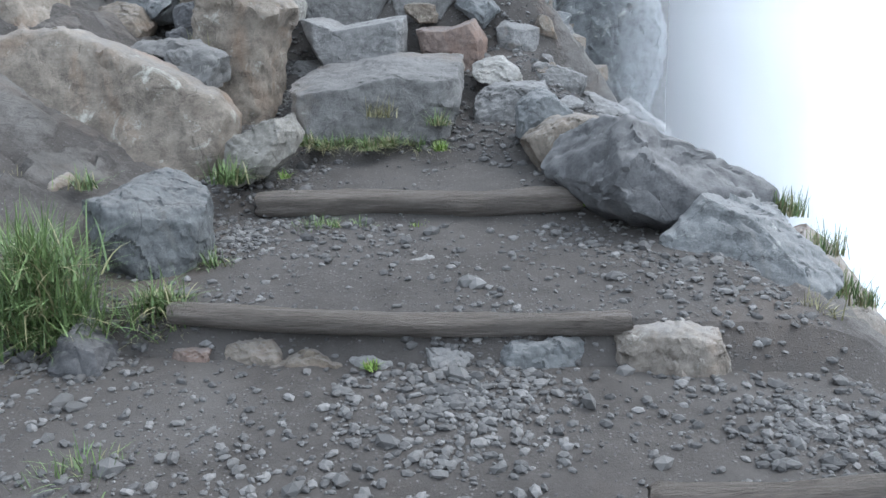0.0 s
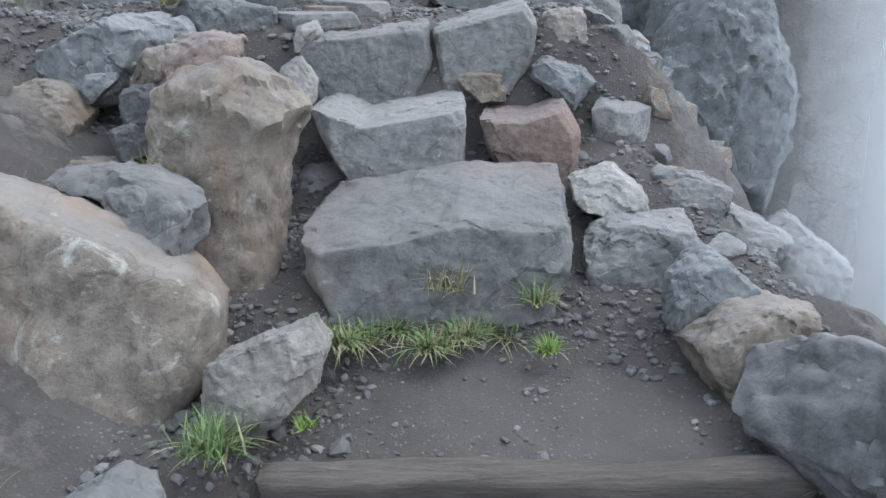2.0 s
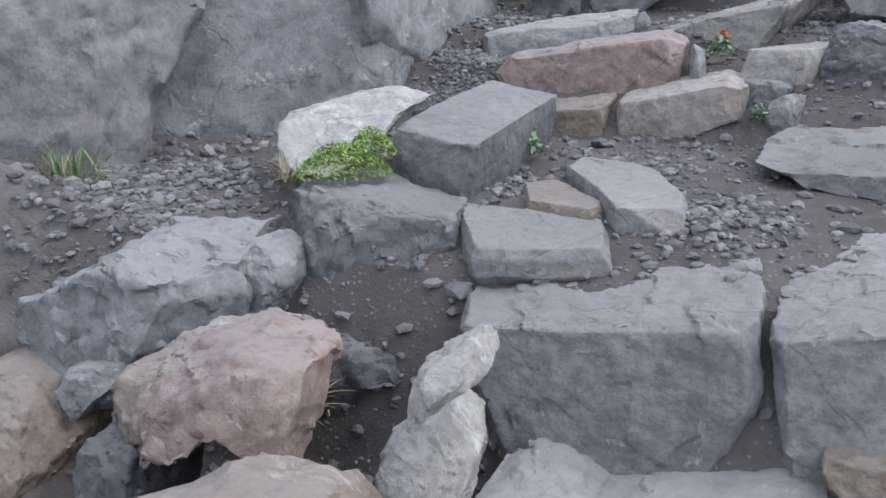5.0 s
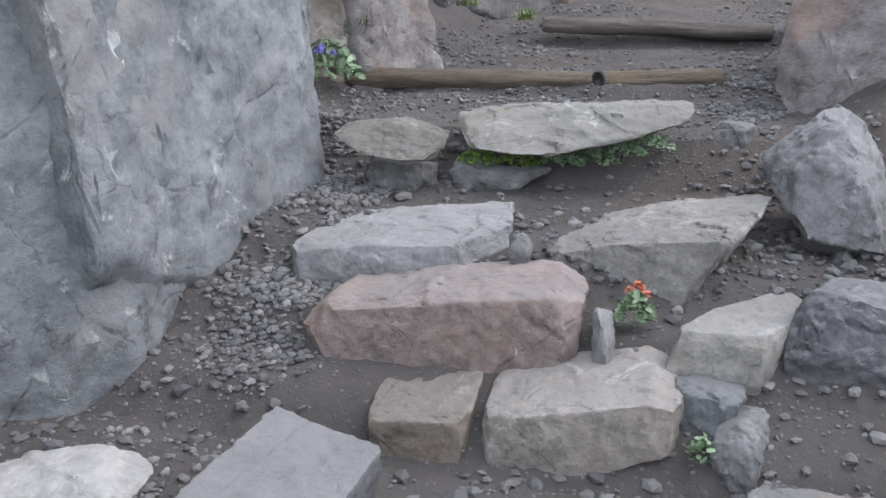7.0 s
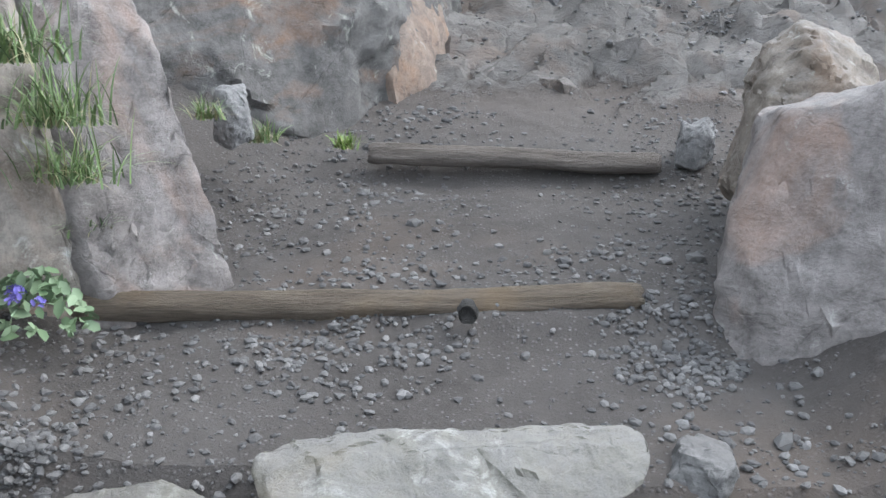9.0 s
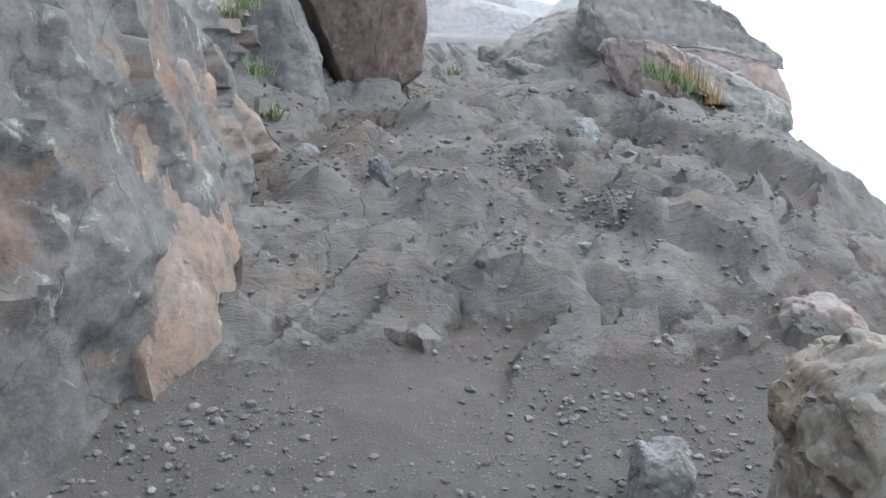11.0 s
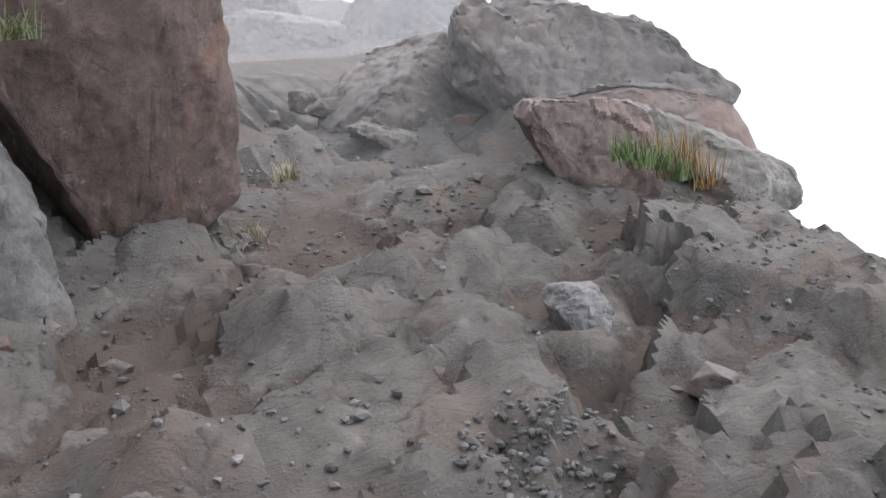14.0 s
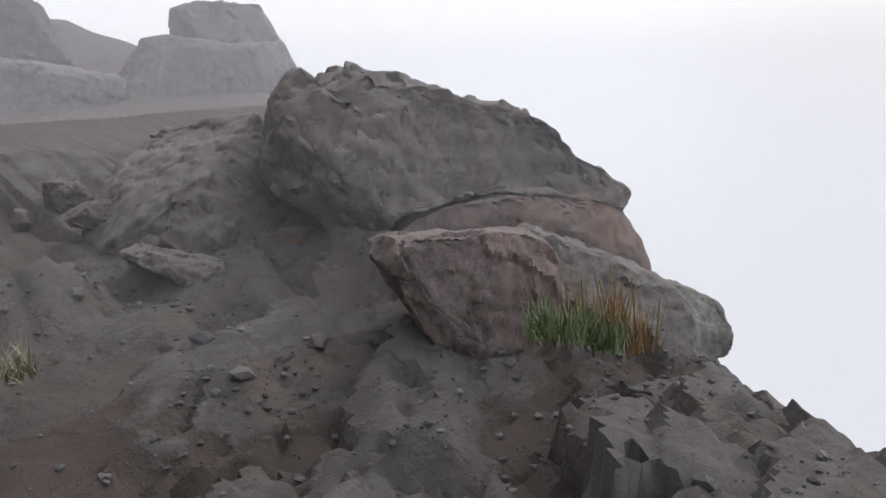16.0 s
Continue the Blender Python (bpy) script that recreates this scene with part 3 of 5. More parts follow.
boulder("stone", (-0.28, 2.37, 0.19), 8, 35, 0.16, [(-0.27, -0.03), (-0.12, 0.12), (0.05, 0.16), (0.18, 0.09), (0.27, -0.04), (0.1, -0.06)], TAN, "flat brown stone half buried below the log", "stone")
boulder("stone", (-0.70, 2.42, 0.20), 0, 10, 0.14, [(-0.07, 0.12), (0.07, 0.12), (0.07, -0.03), (-0.05, -0.06)], RED, "small reddish stone under the log step", "stone")
boulder("stone", (-0.48, 2.44, 0.26), 0, 10, 0.14, [(-0.1, 0.08), (0.1, 0.09), (0.1, -0.06), (-0.09, -0.06)], TAN, "small tan stone under the log step", "stone")
boulder("stone", (-0.10, 2.42, 0.20), -15, 20, 0.12, [(-0.1, 0.09), (-0.0, 0.11), (0.1, 0.09), (0.09, -0.06), (-0.01, 0.03)], GREY, "small grey stone under the log step", "stone")
boulder("stone", (0.19, 2.42, 0.25), 0, 20, 0.12, [(-0.1, 0.08), (0.0, 0.09), (0.09, 0.07), (0.1, -0.06), (-0.01, -0.05)], GREY, "small grey stone under the log step", "stone")
boulder("stone", (-1.03, 2.31, 0.16), 10, 15, 0.3, [(-0.13, 0.14), (0.02, 0.31), (0.13, 0.19), (0.11, -0.02), (-0.05, -0.06)], DARK, "dark stone among the bank grass", "stone")
boulder("stone", (-1.11, 2.00, -0.04), 20, 30, 0.35, [(-0.23, 0.35), (-0.04, 0.36), (0.07, 0.3), (0.23, 0.2), (0.2, 0.14), (0.05, -0.03), (-0.14, -0.06)], RED, "flat reddish boulder at the foot of the bank", "stone")
boulder("stone", (-0.73, 3.30, 0.34), 5, 15, 0.2, [(-0.15, 0.17), (0.15, 0.16), (0.12, -0.03), (-0.05, -0.06)], GREY, "grey stone beside the dirt tread", "stone")
boulder("stone", (-1.67, 3.25, 0.48), 10, 25, 0.4, [(-0.26, 0.08), (-0.12, 0.17), (0.18, 0.3), (0.26, 0.07), (0.02, -0.06)], TAN, "tan stone on the grassy bank", "stone")
boulder("stone", (0.02, 2.93, 0.38), 15, 50, 0.1, [(-0.15, 0.06), (-0.05, 0.13), (0.11, 0.16), (0.15, -0.03), (0.06, -0.06)], GREY, "flat grey stone bedded in the tread", "stone")
boulder("boulder", (-2.39, 4.30, 0.55), 10, 10, 0.8, [(-0.54, 0.38), (-0.48, 1.21), (0.33, 1.21), (0.42, 0.79), (0.54, 0.36), (0.31, -0.25), (0.01, -0.3)], TAN, "brown weathered boulder behind the tan one", "boulder")
boulder("stone", (1.97, 3.63, -0.40), -15, 30, 0.5, [(-0.38, 0.88), (-0.25, 0.94), (-0.03, 0.75), (0.18, 0.47), (0.38, -0.29), (-0.07, -0.4), (-0.33, 0.42)], TAN, "brown stone with grass at the edge above the drop", "stone")

# the middle flight of slabs
boulder("boulder", (-1.08, 4.48, 0.78), -8, 14, 0.45, [(-0.27, 0.35), (-0.23, 0.73), (-0.18, 0.87), (-0.06, 0.94), (-0.01, 0.87), (0.1, 0.82), (0.27, 0.69), (0.2, 0.58), (0.17, 0.3), (0.16, -0.08), (-0.11, -0.15), (-0.24, 0.01)], TAN, "upright tan boulder standing beside the steps", "boulder", front=0.3, mid=0.86)
boulder("stone", (-1.38, 4.17, 1.09), -15, 45, 0.22, [(-0.41, 0.24), (-0.16, 0.3), (0.07, 0.27), (0.41, 0.14), (0.4, -0.03), (0.28, -0.06), (0.11, -0.04), (-0.05, 0.16)], GREY, "flat grey stone leaning out over a boulder", "stone")
boulder("stone", (-1.34, 4.12, 1.00), 10, 60, 0.25, [(-0.3, 0.39), (-0.14, 0.43), (0.1, 0.39), (0.17, 0.23), (0.3, 0.1), (0.25, -0.04), (0.02, -0.06), (-0.18, -0.05)], GREY, "broad flat grey stone on the bank", "stone")
boulder("stone", (-1.29, 4.23, 1.20), -20, 40, 0.12, [(-0.11, 0.04), (-0.0, 0.08), (0.1, 0.07), (0.11, -0.05), (0.01, -0.06)], GREY, "small stone lying on a flat boulder", "stone")
boulder("stone", (-1.28, 4.99, 1.50), 10, 25, 0.3, [(-0.23, -0.02), (-0.07, 0.18), (0.07, 0.21), (0.22, 0.17), (0.23, 0.07), (0.19, -0.06), (0.02, 0.07), (-0.09, -0.02), (-0.21, -0.06)], RED, "reddish grey stone on the gravel bank", "stone")
boulder("stone", (-1.66, 4.75, 1.09), 0, 30, 0.3, [(-0.19, 0.08), (-0.09, 0.17), (0.15, 0.16), (0.19, 0.04), (0.01, -0.05), (-0.17, -0.06)], TAN, "tan stone on the gravel bank", "stone")
boulder("stone", (-1.95, 5.00, 1.28), 0, 30, 0.35, [(-0.19, 0.17), (-0.05, 0.25), (0.1, 0.23), (0.19, 0.1), (0.15, -0.05), (-0.12, -0.06)], TAN, "tan stone on the gravel bank", "stone")
boulder("stone", (-1.50, 4.95, 1.37), 0, 20, 0.25, [(-0.1, 0.07), (-0.04, 0.13), (0.1, 0.13), (0.1, -0.06), (-0.04, -0.06)], DARK, "dark stone in the gravel bank", "stone")
boulder("stone", (-1.52, 4.90, 1.23), 0, 20, 0.25, [(-0.1, 0.09), (0.0, 0.13), (0.1, 0.12), (0.06, -0.04), (-0.05, -0.06)], DARK, "dark stone in the gravel bank", "stone")
step("step_stone", (-0.52, 4.95, 1.23), 0, 10, 0.5, [(-0.31, 0.17), (-0.16, 0.13), (-0.11, 0.1), (0.31, 0.17), (0.31, -0.1), (0.03, -0.13), (-0.16, -0.13), (-0.28, 0.08)], GREY, "grey rectangular step stone with worn top", "step")
step("step_stone", (0.05, 5.08, 1.14), -6, 10, 0.4, [(-0.21, 0.19), (-0.02, 0.19), (0.13, 0.24), (0.21, 0.11), (0.2, -0.1), (-0.02, -0.13), (-0.17, 0.06)], RED, "reddish step stone with grey top", "step")
boulder("stone", (-0.90, 5.10, 1.44), 0, 30, 0.25, [(-0.08, -0.04), (-0.06, 0.11), (0.01, 0.17), (0.08, 0.06), (0.06, -0.06)], PALE, "pale stone beside the step stones", "stone")
boulder("stone", (-0.83, 4.95, 0.98), 0, 40, 0.2, [(-0.14, 0.07), (-0.04, 0.21), (0.14, 0.22), (0.13, 0.14), (0.05, 0.06), (-0.11, -0.06)], GREY, "grey stone in the gravel beside the step", "stone")
boulder("stone", (-0.93, 5.10, 1.36), 0, 30, 0.12, [(-0.06, 0.04), (0.01, 0.07), (0.06, 0.02), (-0.02, -0.06)], GREY, "small stone in the gravel", "stone")
step("step_stone", (-0.67, 5.45, 1.41), 4, 8, 0.55, [(-0.32, 0.23), (-0.07, 0.24), (0.3, 0.28), (0.32, 0.13), (0.24, -0.09), (0.01, -0.13), (-0.17, -0.13), (-0.27, 0.09)], GREY, "massive grey step slab with a flat dusty top", "step")
step("step_stone", (-0.13, 5.47, 1.47), -2, 8, 0.5, [(-0.23, 0.2), (0.18, 0.3), (0.23, 0.23), (0.23, 0.07), (0.08, -0.12), (-0.17, -0.13)], GREY, "massive grey step slab", "step")
boulder("stone", (-0.16, 5.40, 1.42), 0, 20, 0.2, [(-0.13, 0.06), (0.01, 0.07), (0.13, 0.06), (0.12, -0.05), (0.01, -0.06)], TAN, "small tan stone under a step slab", "stone")
boulder("stone", (0.18, 5.37, 1.38), -15, 25, 0.3, [(-0.15, 0.1), (-0.09, 0.19), (0.08, 0.14), (0.15, 0.07), (0.07, -0.06), (-0.06, 0.05)], BLUE, "dark slanted stone below the cliff", "stone")
boulder("stone", (0.23, 5.64, 1.61), -5, 15, 0.3, [(-0.11, -0.03), (-0.09, 0.13), (0.09, 0.15), (0.11, -0.05), (-0.08, -0.06)], TAN, "brownish block beside the step slab", "stone")
step("step_stone", (0.06, 6.26, 1.50), -6, 15, 0.5, [(-0.55, 0.3), (-0.21, 0.31), (0.46, 0.36), (0.55, 0.25), (0.55, -0.13), (0.38, -0.1), (0.34, 0.18), (0.05, 0.22), (-0.45, 0.25)], GREY, "layered grey ledge beside the steps", "step")
boulder("stone", (0.32, 4.73, 1.05), -10, 55, 0.2, [(-0.2, 0.12), (-0.01, 0.24), (0.07, 0.16), (0.2, 0.07), (0.19, -0.06), (-0.07, -0.02)], PALE, "pale slanted stone at the edge of the steps", "stone")
boulder("stone", (0.75, 4.98, 1.00), 10, 35, 0.25, [(-0.18, 0.08), (-0.08, 0.15), (0.07, 0.12), (0.18, 0.06), (0.1, -0.06), (-0.15, -0.03)], GREY, "grey stone on the outer edge", "stone")

# the crag right of the lower steps
boulder("cliff_block", (1.11, 6.32, 0.65), -15, 8, 0.9, [(-0.44, 0.45), (-0.45, 0.82), (-0.35, 1.21), (0.22, 1.28), (0.45, 0.62), (0.33, -0.01), (0.09, -0.06), (-0.25, -0.02), (-0.39, 0.06)], BLUE, "tall grey cliff block of the crag above the drop", "cliff", front=0.2)
boulder("cliff_block", (0.39, 5.71, 0.90), 20, 10, 0.5, [(-0.26, 0.54), (-0.16, 0.57), (0.06, 0.45), (0.24, 0.33), (0.26, -0.06), (0.05, -0.04), (-0.12, 0.25)], BLUE, "broken grey cliff block at the foot of the crag", "cliff")
boulder("cliff_block", (1.05, 6.67, 0.70), -20, 8, 1.0, [(-0.32, 0.64), (-0.37, 1.39), (-0.1, 1.43), (0.26, 0.91), (0.37, 0.4), (0.23, -0.02), (-0.07, -0.06), (-0.27, 0.09)], BLUE, "tall grey cliff block of the crag above the drop", "cliff", front=0.2)
boulder("cliff_block", (3.06, 9.75, -1.08), -28, 8, 1.6, [(-0.62, 0.83), (-0.44, 2.01), (-0.93, 2.73), (-1.17, 4.92), (-0.29, 4.33), (0.35, 2.75), (0.98, 0.86), (1.17, -0.06), (0.49, 0.05), (-0.09, 0.31)], PALE, "pale cliff wall fading into fog", "cliff", front=0.2)
boulder("stone", (0.89, 4.93, 0.79), -10, 55, 0.3, [(-0.23, 0.25), (-0.05, 0.29), (0.23, 0.11), (0.2, -0.06), (0.03, -0.04)], GREY, "grey ledge stone at the path edge", "stone")
boulder("cliff_block", (0.44, 5.77, 1.02), -10, 10, 0.5, [(-0.14, 0.2), (-0.09, 0.38), (0.09, 0.51), (0.14, 0.05), (0.13, -0.06), (-0.02, 0.02)], BLUE, "broken grey cliff block at the foot of the crag", "cliff")
boulder("stone", (0.78, 5.60, 0.89), -10, 30, 0.3, [(-0.23, -0.03), (-0.21, 0.14), (0.1, 0.17), (0.23, 0.07), (-0.01, -0.06), (-0.19, -0.04)], RED, "reddish ledge stone below the crag", "stone")
boulder("stone", (1.16, 4.95, 0.62), -15, 40, 0.3, [(-0.22, 0.24), (-0.07, 0.39), (0.22, 0.12), (0.19, -0.06), (0.06, -0.05), (-0.15, 0.14)], GREY, "grey ledge stone above the drop", "stone")
boulder("cliff_block", (2.03, 7.59, 0.01), -25, 8, 1.0, [(-0.29, 0.2), (-0.18, 1.04), (-0.47, 1.65), (-0.37, 2.46), (0.08, 2.06), (0.39, 0.87), (0.47, -0.01), (0.12, -0.06)], BLUE, "tall grey cliff block fading into fog", "cliff", front=0.15)
boulder("cliff_block", (0.88, 6.90, 0.73), -5, 8, 0.8, [(-0.3, 0.21), (-0.46, 1.07), (-0.2, 1.67), (0.41, 1.66), (0.46, 0.54), (0.03, -0.06)], BLUE, "tall grey cliff block above the steps", "cliff", front=0.15)

# the left bank before the rock wall
boulder("boulder", (-1.35, 5.68, 1.45), 6, 8, 0.55, [(-0.24, 0.34), (-0.16, 0.35), (0.02, 0.35), (0.24, 0.3), (0.24, -0.0), (0.07, -0.06), (-0.22, -0.03), (-0.24, 0.17)], BLUE, "square grey boulder beside the stone steps", "boulder", front=0.22)
boulder("stone", (-1.33, 5.49, 1.36), 0, 25, 0.35, [(-0.28, 0.14), (-0.04, 0.16), (0.28, 0.17), (0.26, 0.11), (0.11, 0.06), (0.04, -0.06), (-0.25, -0.06)], DARK, "flat dark stone under a boulder", "stone")
boulder("boulder", (-1.76, 5.34, 1.43), 8, 14, 0.5, [(-0.29, 0.15), (-0.14, 0.22), (-0.05, 0.31), (0.25, 0.34), (0.26, 0.25), (0.29, 0.16), (0.27, 0.09), (0.13, -0.05), (-0.06, -0.06), (-0.29, -0.05)], BLUE, "rough blue-grey boulder on the bank", "boulder", front=0.3)
boulder("stone", (-1.52, 5.47, 1.53), -10, 15, 0.25, [(-0.08, 0.18), (-0.0, 0.21), (0.08, 0.14), (0.08, 0.1), (-0.01, -0.06), (-0.03, 0.06)], BLUE, "narrow grey stone wedged between boulders", "stone")
boulder("stone", (-1.38, 5.02, 1.51), 0, 30, 0.4, [(-0.2, -0.06), (-0.09, 0.14), (0.05, 0.15), (0.17, 0.16), (0.2, 0.08)], TAN, "pale tan stone on the bank", "stone")
boulder("stone", (-0.83, 5.06, 1.66), 0, 30, 0.25, [(-0.05, -0.06), (-0.05, 0.05), (0.03, 0.08), (0.05, 0.02)], PALE, "pale stone at the foot of the slab", "stone")
boulder("stone", (-1.74, 5.16, 1.45), 0, 30, 0.2, [(-0.09, -0.05), (-0.05, 0.07), (0.09, 0.08), (0.07, 0.04), (-0.02, -0.06)], BLUE, "small blue-grey stone on the bank", "stone")
step("step_stone", (-1.56, 5.97, 1.80), 14, 62, 0.1, [(-0.23, 0.15), (-0.2, 0.25), (-0.01, 0.35), (0.13, 0.38), (0.23, 0.33), (0.16, 0.25), (0.12, 0.12), (0.01, -0.06), (-0.14, -0.02)], PALE, "whitish flat stone beside a clump of moss", "stone", slope=0)
step("step_stone", (-1.27, 6.00, 1.73), -6, 4, 0.6, [(-0.12, 0.19), (0.04, 0.16), (0.13, 0.15), (0.1, -0.09), (0.02, -0.13), (-0.13, -0.1)], DARK, "dark wedge-shaped stone with a flat top", "stone", slope=0.1)
flag("flagstone", (-0.92, 5.80, 1.73), 0, 0, 0.1, [(-0.28, 0.18), (-0.11, 0.17), (0.16, 0.11), (0.22, -0.1), (0.08, -0.16), (-0.07, -0.2)], GREY, "flat grey paving stone bedded in gravel", "paving stone")
flag("flagstone", (-0.77, 6.14, 1.77), 0, 0, 0.09, [(-0.21, 0.16), (-0.2, 0.3), (0.04, 0.24), (0.18, -0.1), (0.19, -0.24), (0.04, -0.27), (-0.05, -0.09)], GREY, "flat grey paving stone bedded in gravel", "paving stone")
flag("flagstone", (-0.92, 6.05, 1.75), 0, 0, 0.08, [(-0.14, 0.11), (-0.06, 0.17), (0.14, -0.05), (0.12, -0.14), (-0.06, -0.09)], TAN, "flat brownish paving stone bedded in gravel", "paving stone")
boulder("stone", (-0.77, 6.22, 1.57), 0, 50, 0.1, [(-0.06, 0.06), (0.03, 0.08), (0.06, 0.02), (-0.04, -0.06)], PALE, "small pale stone in the gravel", "stone")

# the upper stone steps
step("step_stone", (-1.11, 6.87, 1.71), 4, 6, 0.3, [(-0.12, 0.13), (0.12, 0.15), (0.1, -0.12), (-0.1, -0.13)], TAN, "brown step stone with a crack beside it", "step")
step("step_stone", (-0.75, 6.89, 1.72), 2, 6, 0.3, [(-0.22, 0.14), (-0.01, 0.19), (0.14, 0.22), (0.22, 0.19), (0.2, 0.1), (0.09, 0.05), (-0.22, -0.13)], TAN, "brown step stone with rounded edge", "step")
boulder("stone", (-0.50, 7.00, 1.87), -10, 25, 0.2, [(-0.08, 0.06), (0.03, 0.07), (0.08, 0.04), (0.05, -0.06), (-0.04, -0.06)], BLUE, "small blue-grey stone at the end of a step", "stone")
boulder("stone", (-0.43, 6.93, 1.78), -10, 10, 0.2, [(-0.05, 0.09), (0.05, 0.13), (0.05, -0.04), (-0.04, -0.06)], GREY, "small grey stone at the end of a step", "stone")
step("step_stone", (-1.14, 7.11, 1.87), 2, 8, 0.25, [(-0.36, 0.06), (-0.29, 0.12), (0.04, 0.17), (0.29, 0.2), (0.36, 0.16), (0.33, -0.12), (0.05, -0.13), (-0.25, -0.13)], RED, "rust-brown step stone with a worn edge", "step")
boulder("stone", (-0.73, 7.12, 1.91), 0, 10, 0.15, [(-0.03, 0.13), (0.01, 0.12), (0.03, -0.05), (-0.02, -0.06)], GREY, "narrow upright stone between the steps", "stone")
step("step_stone", (-1.33, 7.35, 1.90), 6, 6, 0.35, [(-0.31, 0.15), (-0.09, 0.18), (0.31, 0.21), (0.31, 0.13), (0.05, 0.06), (-0.12, -0.13), (-0.27, -0.11)], GREY, "grey step slab with a flat top", "step")
step("step_stone", (-0.71, 7.42, 1.93), -16, 15, 0.4, [(-0.28, 0.12), (-0.07, 0.19), (0.28, 0.26), (0.2, 0.13), (0.08, -0.13), (-0.02, -0.1), (-0.19, -0.07)], PALE, "pale three-cornered step stone with lichen", "step")
boulder("stone", (-0.98, 7.37, 2.08), 0, 15, 0.1, [(-0.03, 0.05), (0.0, 0.06), (0.03, 0.03), (0.01, -0.06), (-0.02, -0.05)], GREY, "small rounded stone in a joint of the steps", "stone")
flag("stone", (-0.39, 7.26, 2.02), 0, 0, 0.18, [(-0.2, -0.17), (-0.11, 0.01), (0.09, 0.22), (0.13, 0.12), (0.08, -0.03), (0.01, -0.15)], PALE, "flat pale three-cornered stone beside the steps", "stone")
boulder("boulder", (-0.19, 7.16, 1.85), -25, 12, 0.4, [(-0.15, 0.16), (-0.12, 0.25), (-0.04, 0.26), (0.07, 0.23), (0.15, 0.1), (-0.09, -0.06)], DARK, "dark boulder at the outer side of the steps", "boulder")
step("step_stone", (-0.97, 8.01, 2.25), -4, 62, 0.05, [(-0.42, 0.15), (-0.28, 0.21), (0.37, 0.29), (0.42, 0.2), (0.24, 0.08), (-0.01, -0.05), (-0.14, -0.06), (-0.33, -0.04)], LICH, "yellowish step slab overhanging a mossy gap", "step")
step("step_stone", (-1.55, 7.91, 2.23), 4, 62, 0.05, [(-0.2, 0.07), (-0.16, 0.13), (0.02, 0.18), (0.2, 0.1), (0.19, -0.05), (0.1, -0.06), (-0.08, -0.03)], LICH, "yellowish rounded step stone", "step")
boulder("stone", (-1.55, 7.98, 2.07), 4, 20, 0.15, [(-0.15, 0.07), (-0.1, 0.11), (0.15, 0.1), (0.14, -0.04), (0.01, -0.06)], GREY, "flat grey stone under the step", "stone")
boulder("stone", (-1.20, 8.03, 2.07), -4, 20, 0.15, [(-0.19, 0.06), (-0.16, 0.12), (-0.06, 0.09), (0.19, 0.1), (-0.05, -0.06)], GREY, "flat grey stone under the step", "stone")
boulder("stone", (-0.45, 8.24, 2.14), -10, 12, 0.2, [(-0.08, 0.08), (-0.04, 0.18), (0.08, 0.17), (0.07, 0.08), (0.02, -0.06), (-0.06, -0.04)], GREY, "grey stone at the end of the step", "stone")
boulder("boulder", (-0.23, 7.70, 2.05), -20, 14, 0.35, [(-0.23, 0.2), (-0.12, 0.32), (-0.03, 0.41), (0.03, 0.37), (0.1, 0.27), (0.15, 0.13), (0.23, -0.06), (0.06, -0.05), (-0.1, 0.15)], GREY, "pointed grey stone standing beside the steps", "boulder")
boulder("boulder", (0.17, 8.71, 1.88), -25, 10, 1.1, [(-0.52, -0.19), (-0.52, 0.44), (-0.54, 0.71), (-0.52, 0.95), (-0.48, 1.03), (-0.31, 1.08), (-0.06, 1.2), (0.25, 0.92), (0.54, -0.01), (0.35, -0.25), (0.11, -0.23), (-0.14, -0.0), (-0.33, -0.1)], ROSE, "huge pinkish grey boulder with layered ridges at the path side", "boulder", front=0.1, mid=0.9, rugged=0.8)
boulder("boulder", (0.10, 9.49, 2.53), -15, 12, 0.7, [(-0.27, -0.05), (-0.2, 0.28), (-0.21, 0.42), (-0.16, 0.51), (-0.05, 0.59), (0.15, 0.57), (0.19, 0.44), (0.27, 0.28), (0.17, 0.07), (-0.05, -0.06)], TAN, "rough tan boulder behind the pinkish one", "boulder")
boulder("stone", (-0.05, 10.30, 2.54), 0, 8, 0.15, [(-0.08, -0.05), (-0.06, 0.15), (-0.02, 0.12), (0.06, 0.17), (0.08, -0.02), (0.0, -0.06)], GREY, "small upright grey stone at the end of the log", "stone")

# the rock walls left of the upper steps
boulder("rock_wall", (-1.86, 7.58, 1.7), 86, 6, 1.2, [(-0.66, 0), (0.5, 0.1), (0.58, 0.6), (0.46, 1.0), (0.5, 1.6), (0.3, 2.3), (-0.7, 2.4)], BLUE, "massive blue-grey rock wall with long cracks", "rock wall", front=0.05, mid=0.94)
boulder("rock_wall", (-2.32, 6.5, 1.6), 48, 8, 1.2, [(-0.85, 0), (0.78, 0.05), (0.84, 1.2), (0.7, 2.4), (-0.9, 2.4), (-0.95, 1.0)], BLUE, "massive blue-grey rock wall with pale lichen", "rock wall", front=0.05, mid=0.94)
boulder("rock_wall", (-2.64, 6.01, 1.67), 35, 5, 1.0, [(-0.45, 0.99), (0.38, 1.06), (0.56, 0.75), (0.49, 0.55), (0.35, 0.35), (0.25, 0.03), (0.09, -0.03), (-0.56, -0.06)], GREY, "grey rock wall with an overhanging ledge", "rock wall", front=0.2, mid=0.8)
